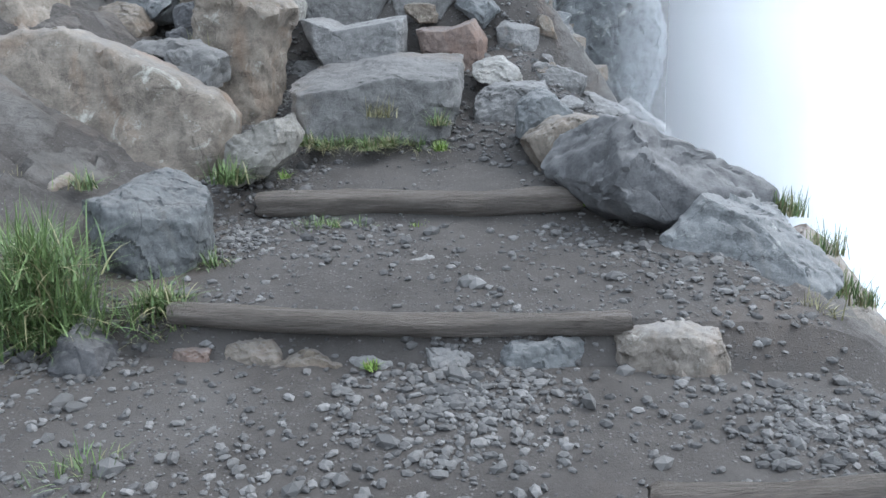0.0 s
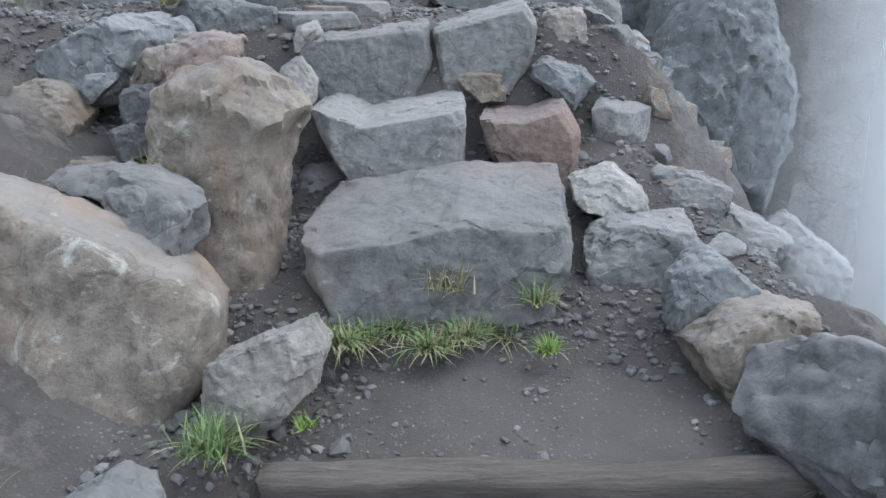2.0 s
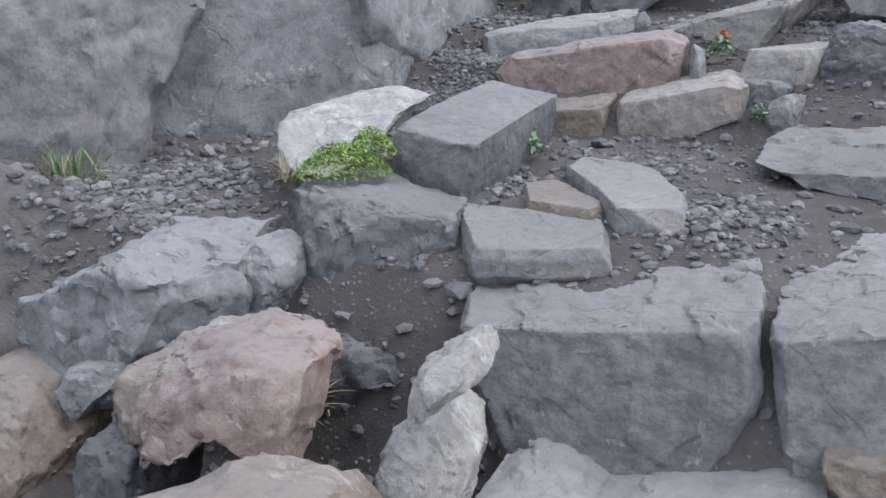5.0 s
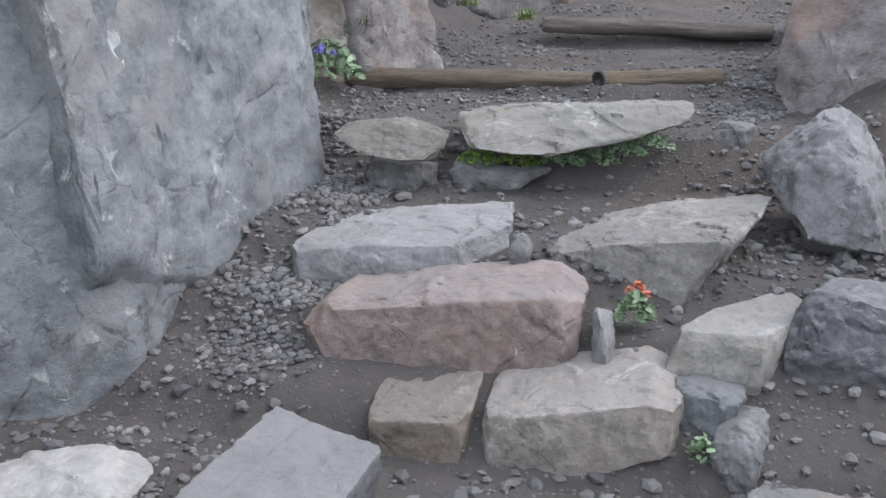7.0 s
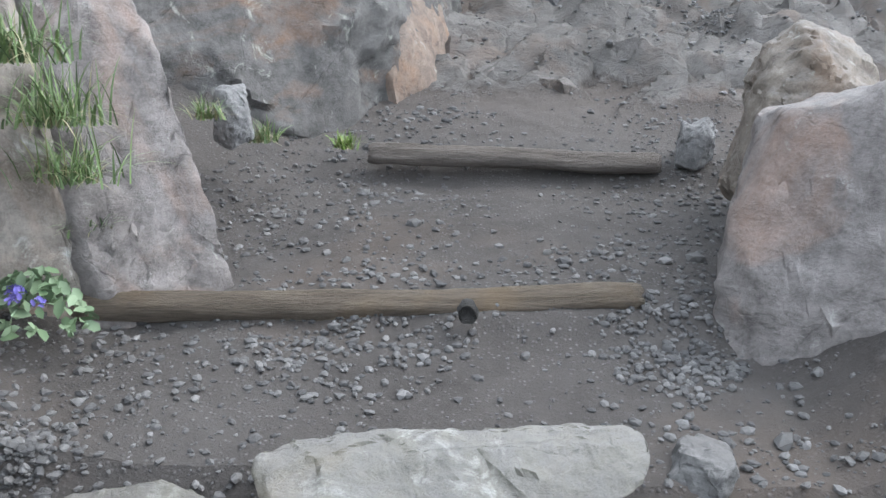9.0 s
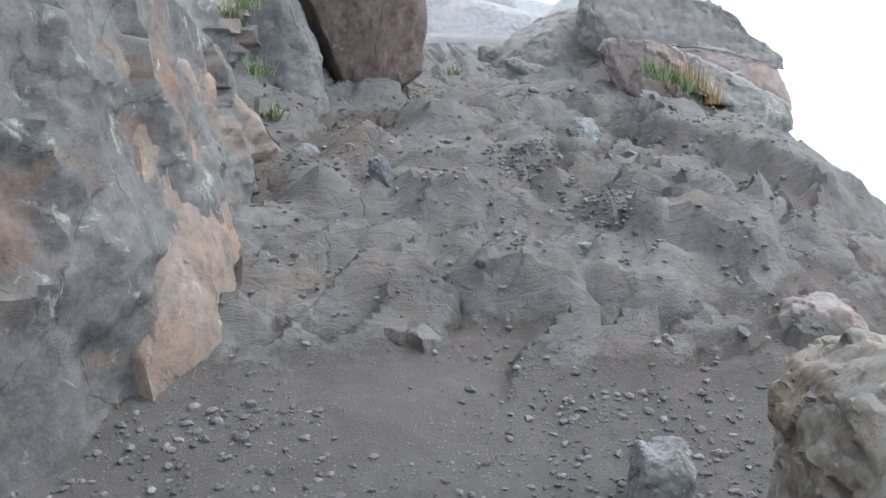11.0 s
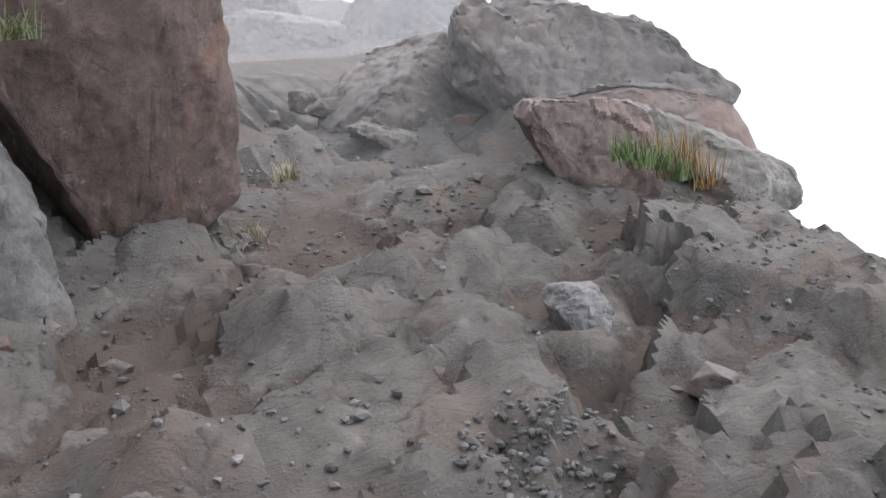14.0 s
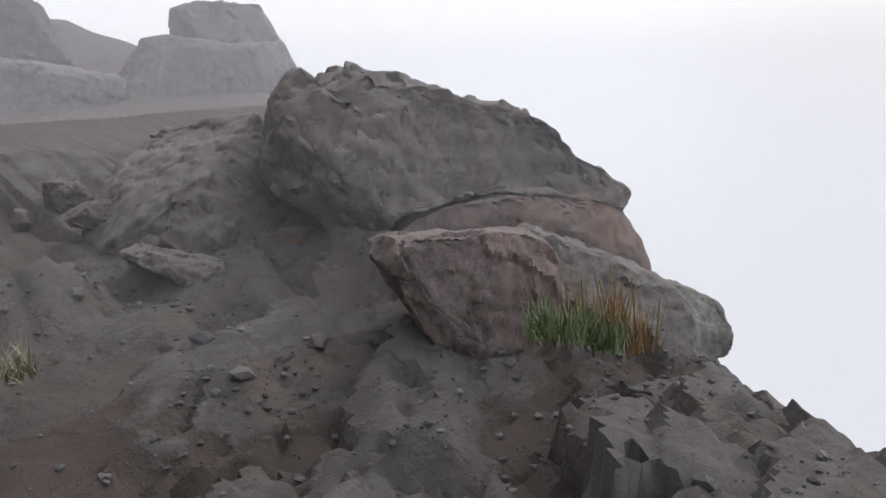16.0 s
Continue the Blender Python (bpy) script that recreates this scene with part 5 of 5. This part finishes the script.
slope_stones("stone", broken_meshes(600, 9, 0.6, (BROWN, RED, GREY, BROWN)), 80, 0.04, 0.16, 0.12, 10.9, 17.5, 32,
             "angular broken stone half sunk in the rocky slope", "stones of the slope")
slope_stones("stone", broken_meshes(700, 6, 0.65, (BLUE, GREY, TAN)), 60, 0.1, 0.32, 0.08, 4.5, 6.8, 33,
             "broken grey stone lying below the edge of the steps", "rubble below the steps", (-0.02, 0.8))

# ---- plants ----


def blades(count, length, spread_, droop, seed, width=0.0034):
    """Arching grass blades out of one root."""
    rng = random.Random(seed)
    bm = bmesh.new()
    for _ in range(count):
        a = rng.uniform(0, 2 * math.pi)
        lean = rng.uniform(0.15, 1.0) * spread_
        n = length * rng.uniform(0.45, 1.05)
        bx, by = rng.gauss(0, 0.22 * length), rng.gauss(0, 0.16 * length)
        side = Vector((-math.sin(a), math.cos(a), 0))
        w = width * rng.uniform(0.6, 1.2)
        prev = None
        for i in range(6):
            k = i / 5
            out = n * (lean * k + droop * lean * k * k * 0.5)
            up = n * (k * (1 - 0.35 * lean) - droop * lean * k * k * 0.75)
            p = Vector((bx + math.cos(a) * out, by + math.sin(a) * out, up))
            half = side * w * (1 - k) ** 0.6
            pair = (bm.verts.new(p - half), bm.verts.new(p + half)) if i < 5 else (bm.verts.new(p),)
            if prev:
                bm.faces.new((*prev, *pair[::-1]) if len(pair) == 2 else (*prev, pair[0]))
            prev = pair
    return bm


def grass_tuft(x, y, length, count, seed, label, material=None, spread_=0.7, droop=0.8, z=None, dry=0.25):
    root = new("grass_tuft")
    root.location = (x, y, (surface(x, y) if z is None else z) - 0.01)
    tagged(root, label, "grass", "grass tufts")
    part("foliage", blades(2 * count, length * 1.1, spread_, droop * 1.2, seed), material or GRASS, root)
    if dry:
        part("dead_foliage", blades(int(2 * count * dry) + 2, length * 0.9, spread_ * 1.25, droop * 1.3, seed + 500), STRAW, root, "straw-coloured dead blades")
    return root


def leaf_heap(count, wide, deep, high, leaf, seed, tilt=0.9):
    """A mound of small oval leaves."""
    rng = random.Random(seed)
    bm = bmesh.new()
    for _ in range(count):
        a, r = rng.uniform(0, 2 * math.pi), rng.random() ** 0.6
        x, y = wide * r * math.cos(a), deep * r * math.sin(a)
        z = high * (1 - r * r) * rng.uniform(0.55, 1.05)
        s = leaf * rng.uniform(0.6, 1.25)
        m = pose(x, y, z, math.degrees(rng.gauss(0, tilt * 0.6)), math.degrees(rng.gauss(0, tilt * 0.6)), rng.uniform(0, 360))
        rim = [(-1, 0, 0), (-0.5, 0.5, 0.12), (0.4, 0.5, 0.12), (1, 0, -0.1), (0.4, -0.5, 0.12), (-0.5, -0.5, 0.12)]
        vs = [bm.verts.new(m @ (Vector(p) * s)) for p in rim]
        bm.faces.new((vs[0], vs[1], vs[2], vs[3]))
        bm.faces.new((vs[0], vs[3], vs[4], vs[5]))
    return bm


def moss_clump(x, y, z, wide, deep, high, count, seed, label, material=None, yaw=0, leaf=0.008):
    ob = part("moss_clump", leaf_heap(count, wide, deep, high, leaf, seed), material or MOSS)
    ob.matrix_world = pose(x, y, z, 0, 0, yaw)
    return tagged(ob, label, "moss")


def flower_herb(x, y, z, size, seed, label, blossoms=3):
    root = new("flowering_herb")
    root.location = (x, y, z)
    tagged(root, label, "plant")
    part("foliage", leaf_heap(170, size, size * 0.7, size * 1.0, 0.022, seed, 1.3), HERB, root, "grey-green small leaves")
    rng = random.Random(seed)
    for _ in range(blossoms):
        f = part("blossom", leaf_heap(14, 0.018, 0.018, 0.02, 0.009, seed + rng.randrange(99), 1.4), VIOLET, root, "violet-blue flower")
        f.location = (rng.uniform(-0.7, 0.7) * size, -rng.uniform(0.2, 0.7) * size, rng.uniform(0.5, 0.95) * size)
    return root


grass_tuft(-1.31, 2.45, 0.3, 150, 101, "lush green grass hanging over the bank", spread_=0.7, droop=0.8, z=0.43, dry=0.25)
grass_tuft(-1.19, 2.45, 0.3, 150, 102, "lush green grass hanging over the bank", spread_=0.7, droop=0.8, z=0.47, dry=0.25)
grass_tuft(-1.27, 2.45, 0.3, 150, 103, "lush green grass hanging over the bank", spread_=0.7, droop=0.8, z=0.31, dry=0.25)
grass_tuft(-1.12, 2.45, 0.3, 150, 104, "lush green grass hanging over the bank", spread_=0.7, droop=0.8, z=0.37, dry=0.25)
grass_tuft(-1.36, 2.45, 0.3, 150, 105, "lush green grass hanging over the bank", spread_=0.7, droop=0.8, z=0.24, dry=0.25)
grass_tuft(-1.19, 2.45, 0.3, 150, 106, "lush green grass hanging over the bank", spread_=0.7, droop=0.8, z=0.59, dry=0.25)
grass_tuft(-1.42, 2.75, 0.26, 110, 107, "lush green grass hanging over the bank", spread_=0.7, droop=0.8, z=0.52, dry=0.25)
grass_tuft(-0.75, 1.75, 0.16, 60, 108, "green grass at the foot of the bank", spread_=0.7, droop=0.8, z=0.21, dry=0.25)
grass_tuft(-0.82, 1.70, 0.15, 50, 109, "green grass at the foot of the bank", spread_=0.7, droop=0.8, z=0.18, dry=0.25)
grass_tuft(-0.95, 2.55, 0.18, 50, 110, "sparse grass under the log end", spread_=0.7, droop=0.8, z=0.31, dry=0.7)
grass_tuft(-0.88, 2.55, 0.18, 50, 111, "sparse grass under the log end", spread_=0.7, droop=0.8, z=0.38, dry=0.7)
grass_tuft(-0.79, 2.55, 0.18, 50, 112, "sparse grass under the log end", spread_=0.7, droop=0.8, z=0.34, dry=0.7)
grass_tuft(-0.82, 2.55, 0.18, 50, 113, "sparse grass under the log end", spread_=0.7, droop=0.8, z=0.44, dry=0.7)
grass_tuft(-0.77, 2.95, 0.13, 40, 114, "green grass tuft beside a boulder", spread_=0.7, droop=0.8, z=0.45, dry=0.25)
grass_tuft(-0.88, 3.62, 0.17, 80, 115, "green grass tuft beside the log", spread_=0.7, droop=0.8, z=0.68, dry=0.25)
grass_tuft(-0.46, 3.42, 0.15, 110, 116, "green grass tuft below the log", spread_=0.7, droop=0.8, z=0.46, dry=0.25)
grass_tuft(-0.38, 3.45, 0.1, 30, 117, "green grass tuft below the log", spread_=0.7, droop=0.8, z=0.49, dry=0.25)
grass_tuft(-0.26, 3.48, 0.09, 25, 118, "small grass tuft below the log", spread_=0.7, droop=0.8, z=0.49, dry=0.25)
grass_tuft(-0.01, 3.50, 0.06, 25, 119, "small yellow-green tuft below the log", material=MOSS, spread_=0.7, droop=0.8, z=0.49, dry=0.25)
grass_tuft(-0.66, 3.75, 0.06, 25, 120, "small yellow-green tuft beside gravel", material=MOSS, spread_=0.7, droop=0.8, z=0.68, dry=0.25)
grass_tuft(0.75, 3.60, 0.06, 25, 121, "small yellow-green tuft at the log end", material=MOSS, spread_=0.7, droop=0.8, z=0.59, dry=0.25)
grass_tuft(-0.62, 4.12, 0.12, 42, 122, "grass growing at the foot of the slab", spread_=0.9, droop=0.8, z=0.78, dry=1.4)
grass_tuft(-0.55, 4.19, 0.12, 42, 123, "grass growing at the foot of the slab", spread_=0.9, droop=0.8, z=0.75, dry=1.4)
grass_tuft(-0.43, 4.26, 0.12, 42, 124, "grass growing at the foot of the slab", spread_=0.9, droop=0.8, z=0.76, dry=1.4)
grass_tuft(-0.32, 4.12, 0.12, 42, 125, "grass growing at the foot of the slab", spread_=0.9, droop=0.8, z=0.76, dry=1.4)
grass_tuft(-0.21, 4.19, 0.12, 42, 126, "grass growing at the foot of the slab", spread_=0.9, droop=0.8, z=0.77, dry=1.4)
grass_tuft(-0.08, 4.26, 0.12, 42, 127, "grass growing at the foot of the slab", spread_=0.9, droop=0.8, z=0.74, dry=1.4)
grass_tuft(0.06, 4.10, 0.08, 40, 128, "bright green tuft at the foot of the slab", material=MOSS, spread_=0.7, droop=0.8, z=0.76, dry=0.25)
grass_tuft(-0.26, 4.25, 0.16, 30, 129, "dry grass against the slab face", material=STRAW, spread_=0.7, droop=0.8, z=0.91, dry=0)
grass_tuft(0.04, 4.25, 0.12, 24, 130, "dry grass against the slab face", spread_=0.7, droop=0.8, z=0.87, dry=0.9)
grass_tuft(1.29, 2.75, 0.14, 30, 131, "dry reddish grass at the foot of the boulder", material=STRAW, spread_=0.7, droop=0.8, z=0.21, dry=0.3)
grass_tuft(1.41, 2.75, 0.14, 30, 132, "dry reddish grass at the foot of the boulder", material=STRAW, spread_=0.7, droop=0.8, z=0.28, dry=0.3)
grass_tuft(1.48, 2.75, 0.14, 30, 133, "dry reddish grass at the foot of the boulder", material=STRAW, spread_=0.7, droop=0.8, z=0.36, dry=0.3)
grass_tuft(1.36, 2.75, 0.14, 30, 134, "dry reddish grass at the foot of the boulder", material=STRAW, spread_=0.7, droop=0.8, z=0.16, dry=0.3)
grass_tuft(1.83, 3.60, 0.2, 22, 135, "thin grass at the edge above the drop", spread_=0.45, droop=0.4, z=0.37, dry=0.8)
grass_tuft(1.65, 3.60, 0.14, 22, 136, "thin grass at the edge above the drop", spread_=0.45, droop=0.4, z=0.55, dry=0.8)
grass_tuft(1.60, 3.60, 0.12, 22, 137, "thin grass at the edge above the drop", spread_=0.45, droop=0.4, z=0.57, dry=0.8)
grass_tuft(1.93, 3.60, 0.16, 22, 138, "thin grass at the edge above the drop", spread_=0.45, droop=0.4, z=0.18, dry=0.8)
grass_tuft(2.02, 3.60, 0.14, 22, 139, "thin grass at the edge above the drop", spread_=0.45, droop=0.4, z=0.13, dry=0.8)
grass_tuft(-0.07, 2.40, 0.05, 25, 140, "small green tuft under the log", material=MOSS, spread_=0.7, droop=0.8, z=0.29, dry=0.25)
grass_tuft(-1.43, 3.30, 0.14, 26, 141, "grass under the tan boulder", spread_=0.7, droop=0.8, z=0.71, dry=0.6)
grass_tuft(-1.72, 3.30, 0.14, 24, 142, "dry grass under the tan boulder", material=STRAW, spread_=0.7, droop=0.8, z=0.68, dry=0.25)
grass_tuft(-1.28, 4.50, 0.16, 30, 143, "dry grass between boulders", material=STRAW, spread_=0.7, droop=0.8, z=1.23, dry=0.25)
grass_tuft(-1.43, 4.50, 0.1, 26, 144, "dry grass between boulders", material=STRAW, spread_=0.7, droop=0.8, z=1.19, dry=0.25)
grass_tuft(-2.44, 5.82, 0.2, 60, 145, "green grass on the gravel bank", spread_=0.7, droop=0.8, z=1.72, dry=0.25)
grass_tuft(-1.25, 5.24, 0.12, 40, 146, "dry pale grass below the boulder", material=STRAW, spread_=0.7, droop=0.8, z=1.48, dry=0.25)
grass_tuft(-1.67, 5.92, 0.1, 26, 147, "dry grass beside moss", material=STRAW, spread_=0.7, droop=0.8, z=1.78, dry=0.25)
grass_tuft(-2.43, 6.37, 0.08, 8, 148, "single small green leaf growing on the rock wall", material=MOSS, spread_=0.7, droop=0.8, z=2.12, dry=0)
grass_tuft(-2.04, 8.83, 0.25, 60, 149, "long grass hanging from the rock wall", spread_=0.5, droop=1.6, z=2.88, dry=0.25)
grass_tuft(-2.02, 8.83, 0.22, 55, 150, "long grass hanging from the rock wall", spread_=0.5, droop=1.6, z=2.73, dry=0.25)
grass_tuft(-2.04, 8.93, 0.12, 40, 151, "green grass in a rock cleft", spread_=0.7, droop=0.8, z=2.56, dry=0.25)
grass_tuft(-1.99, 8.59, 0.22, 50, 152, "grass hanging from the rock wall", spread_=0.5, droop=1.6, z=3.07, dry=0.25)
grass_tuft(-1.52, 10.19, 0.1, 45, 153, "bright green tuft at the log end", material=MOSS, spread_=0.7, droop=0.8, z=2.56, dry=0.25)
grass_tuft(-1.78, 9.87, 0.12, 30, 154, "sparse grass at the wall foot", spread_=0.7, droop=0.8, z=2.64, dry=0.8)
grass_tuft(-1.91, 9.66, 0.12, 26, 155, "sparse grass at the wall foot", spread_=0.7, droop=0.8, z=2.76, dry=0.8)
grass_tuft(-1.21, 13.42, 0.16, 24, 156, "dry grass in a crack of the rock wall", spread_=0.6, droop=0.8, z=3.87, dry=1.2)
grass_tuft(-0.79, 14.05, 0.16, 24, 157, "dry grass in a crack of the rock wall", spread_=0.6, droop=0.8, z=4.16, dry=1.2)
grass_tuft(-1.15, 13.43, 0.16, 24, 158, "dry grass in a crack of the rock wall", spread_=0.6, droop=0.8, z=3.52, dry=1.2)
grass_tuft(-0.90, 14.06, 0.16, 24, 159, "dry grass in a crack of the rock wall", spread_=0.6, droop=0.8, z=3.28, dry=1.2)
grass_tuft(-1.10, 13.43, 0.16, 24, 160, "dry grass in a crack of the rock wall", spread_=0.6, droop=0.8, z=3.28, dry=1.2)
grass_tuft(-1.14, 13.43, 0.16, 24, 161, "dry grass in a crack of the rock wall", spread_=0.6, droop=0.8, z=3.05, dry=1.2)
grass_tuft(-1.29, 13.41, 0.16, 24, 162, "dry grass in a crack of the rock wall", spread_=0.6, droop=0.8, z=3.82, dry=1.2)
grass_tuft(-0.07, 14.54, 0.14, 26, 163, "dry grass below the overhang", material=STRAW, spread_=0.7, droop=0.8, z=3.32, dry=0.25)
grass_tuft(0.19, 14.86, 0.14, 26, 164, "dry grass below the overhang", material=STRAW, spread_=0.7, droop=0.8, z=3.51, dry=0.25)
grass_tuft(1.35, 13.99, 0.13, 40, 165, "green grass at the foot of the lichen slab", spread_=0.5, droop=0.4, z=3.56, dry=0.2)
grass_tuft(1.44, 14.00, 0.13, 40, 166, "green grass at the foot of the lichen slab", spread_=0.5, droop=0.4, z=3.52, dry=0.2)
grass_tuft(1.55, 14.01, 0.13, 40, 167, "green grass at the foot of the lichen slab", spread_=0.5, droop=0.4, z=3.49, dry=0.2)
grass_tuft(1.65, 14.02, 0.13, 40, 168, "green grass at the foot of the lichen slab", spread_=0.5, droop=0.4, z=3.44, dry=0.2)
grass_tuft(1.63, 14.07, 0.2, 22, 169, "ochre seed heads of dry grass", material=OCHRE, spread_=0.35, droop=0.3, z=3.51, dry=0)
grass_tuft(1.75, 14.08, 0.2, 22, 170, "ochre seed heads of dry grass", material=OCHRE, spread_=0.35, droop=0.3, z=3.45, dry=0)
grass_tuft(1.87, 14.09, 0.2, 22, 171, "ochre seed heads of dry grass", material=OCHRE, spread_=0.35, droop=0.3, z=3.36, dry=0)
grass_tuft(1.69, 14.07, 0.2, 22, 172, "ochre seed heads of dry grass", material=OCHRE, spread_=0.35, droop=0.3, z=3.44, dry=0)
moss_clump(-1.46, 5.86, 1.82, 0.13, 0.1, 0.08, 2600, 173, "bright green moss cushion between stones", yaw=25, leaf=0.0048)
moss_clump(-1.41, 5.93, 1.86, 0.07, 0.08, 0.07, 1100, 174, "bright green moss cushion between stones", yaw=25, leaf=0.0048)
moss_clump(-1.13, 6.40, 1.78, 0.05, 0.04, 0.1, 160, 175, "small green leafy plant beside the dark stone", material=HERB, yaw=0, leaf=0.012)
moss_clump(-1.27, 8.08, 2.17, 0.08, 0.03, 0.05, 160, 176, "green moss and small leaves under the step slab", material=MOSS, yaw=0, leaf=0.011)
moss_clump(-1.13, 8.09, 2.17, 0.08, 0.03, 0.05, 160, 177, "green moss and small leaves under the step slab", material=MOSS, yaw=0, leaf=0.011)
moss_clump(-0.99, 8.10, 2.18, 0.08, 0.03, 0.05, 160, 178, "green moss and small leaves under the step slab", material=HERB, yaw=0, leaf=0.011)
moss_clump(-0.87, 8.11, 2.19, 0.08, 0.03, 0.05, 160, 179, "green moss and small leaves under the step slab", material=HERB, yaw=0, leaf=0.011)
moss_clump(-0.78, 8.12, 2.22, 0.08, 0.03, 0.05, 160, 180, "green moss and small leaves under the step slab", material=HERB, yaw=0, leaf=0.011)
moss_clump(-0.70, 8.12, 2.25, 0.08, 0.03, 0.05, 160, 181, "green moss and small leaves under the step slab", material=HERB, yaw=0, leaf=0.011)
moss_clump(-0.50, 6.92, 1.82, 0.03, 0.03, 0.05, 80, 182, "small green plant beside a step", material=HERB, yaw=0, leaf=0.01)
moss_clump(-0.67, 7.23, 1.99, 0.05, 0.03, 0.07, 110, 183, "small plant with yellowing leaves in a joint", material=HERB, yaw=0, leaf=0.014)
moss_clump(-0.67, 7.25, 2.04, 0.03, 0.02, 0.04, 30, 184, "reddened leaves in a joint", material=EMBER, yaw=0, leaf=0.012)
moss_clump(0.43, 6.00, 1.37, 0.04, 0.03, 0.08, 40, 185, "red autumn leaves on the crag", material=EMBER, yaw=0, leaf=0.014)
moss_clump(0.39, 5.90, 1.20, 0.05, 0.04, 0.07, 60, 186, "green plant on the crag", material=HERB, yaw=0, leaf=0.018)
flower_herb(-2.07, 8.68, 2.38, 0.15, 71, "grey-green herb with violet-blue flowers by the log", 5)
flower_herb(-2.19, 8.52, 2.68, 0.09, 72, "grey-green herb on the rock wall", 1)
flower_herb(-2.14, 8.44, 2.76, 0.09, 73, "grey-green herb on the rock wall", 1)

# ---- fog ----


def mist_bank(label, points, low, high, veil, size):
    """A curtain of drifting fog along a line of points."""
    verts, faces = [], []
    for x, y in points:
        verts += [(x, y, low), (x, y, high)]
    for i in range(len(points) - 1):
        faces.append((2 * i, 2 * i + 2, 2 * i + 3, 2 * i + 1))
    me = bpy.data.meshes.new("mist_bank")
    me.from_pydata(verts, [], faces)
    me.materials.append(mist_material("fog_veil", veil, size))
    me.polygons.foreach_set("use_smooth", [True] * len(faces))
    ob = new("mist_bank", me)
    return tagged(ob, label, "fog", kind="stuff")


mist_bank("white fog drifting along the drop", [(0.95, 5.0), (1.9, 4.6), (3.5, 5.2), (6.0, 6.5), (9.0, 8.0)], -5.0, 7.0, 0.68, 0.5)
mist_bank("white fog drifting in front of the far cliff", [(1.3, 8.3), (2.4, 7.4), (4.5, 8.0), (9.0, 9.6), (14.0, 11.6)], -6.0, 9.0, 0.85, 0.4)
mist_bank("thick white fog filling the gorge", [(2.0, 10.6), (4.5, 10.0), (9.0, 11.0), (16.0, 12.0), (26.0, 14.0)], -14.0, 14.0, 1.0, 0.2)
mist_bank("thin fog drifting past the upper slope", [(-5.0, 19.0), (-1.0, 18.9), (1.4, 19.0), (5.0, 19.2), (10.0, 19.0)], 1.0, 9.0, 0.05, 0.4)
mist_bank("white fog drifting in front of the upper cliff", [(-9.0, 20.8), (-2.0, 20.7), (3.0, 20.8), (8.0, 20.9), (15.0, 20.8)], -1.0, 12.0, 0.09, 0.3)
mist_bank("thin fog drifting round the knoll", [(-3.5, 14.95), (0.5, 14.82), (1.2, 14.78), (2.4, 14.66), (6.5, 14.3)], 0.5, 8.0, 0.03, 0.4)
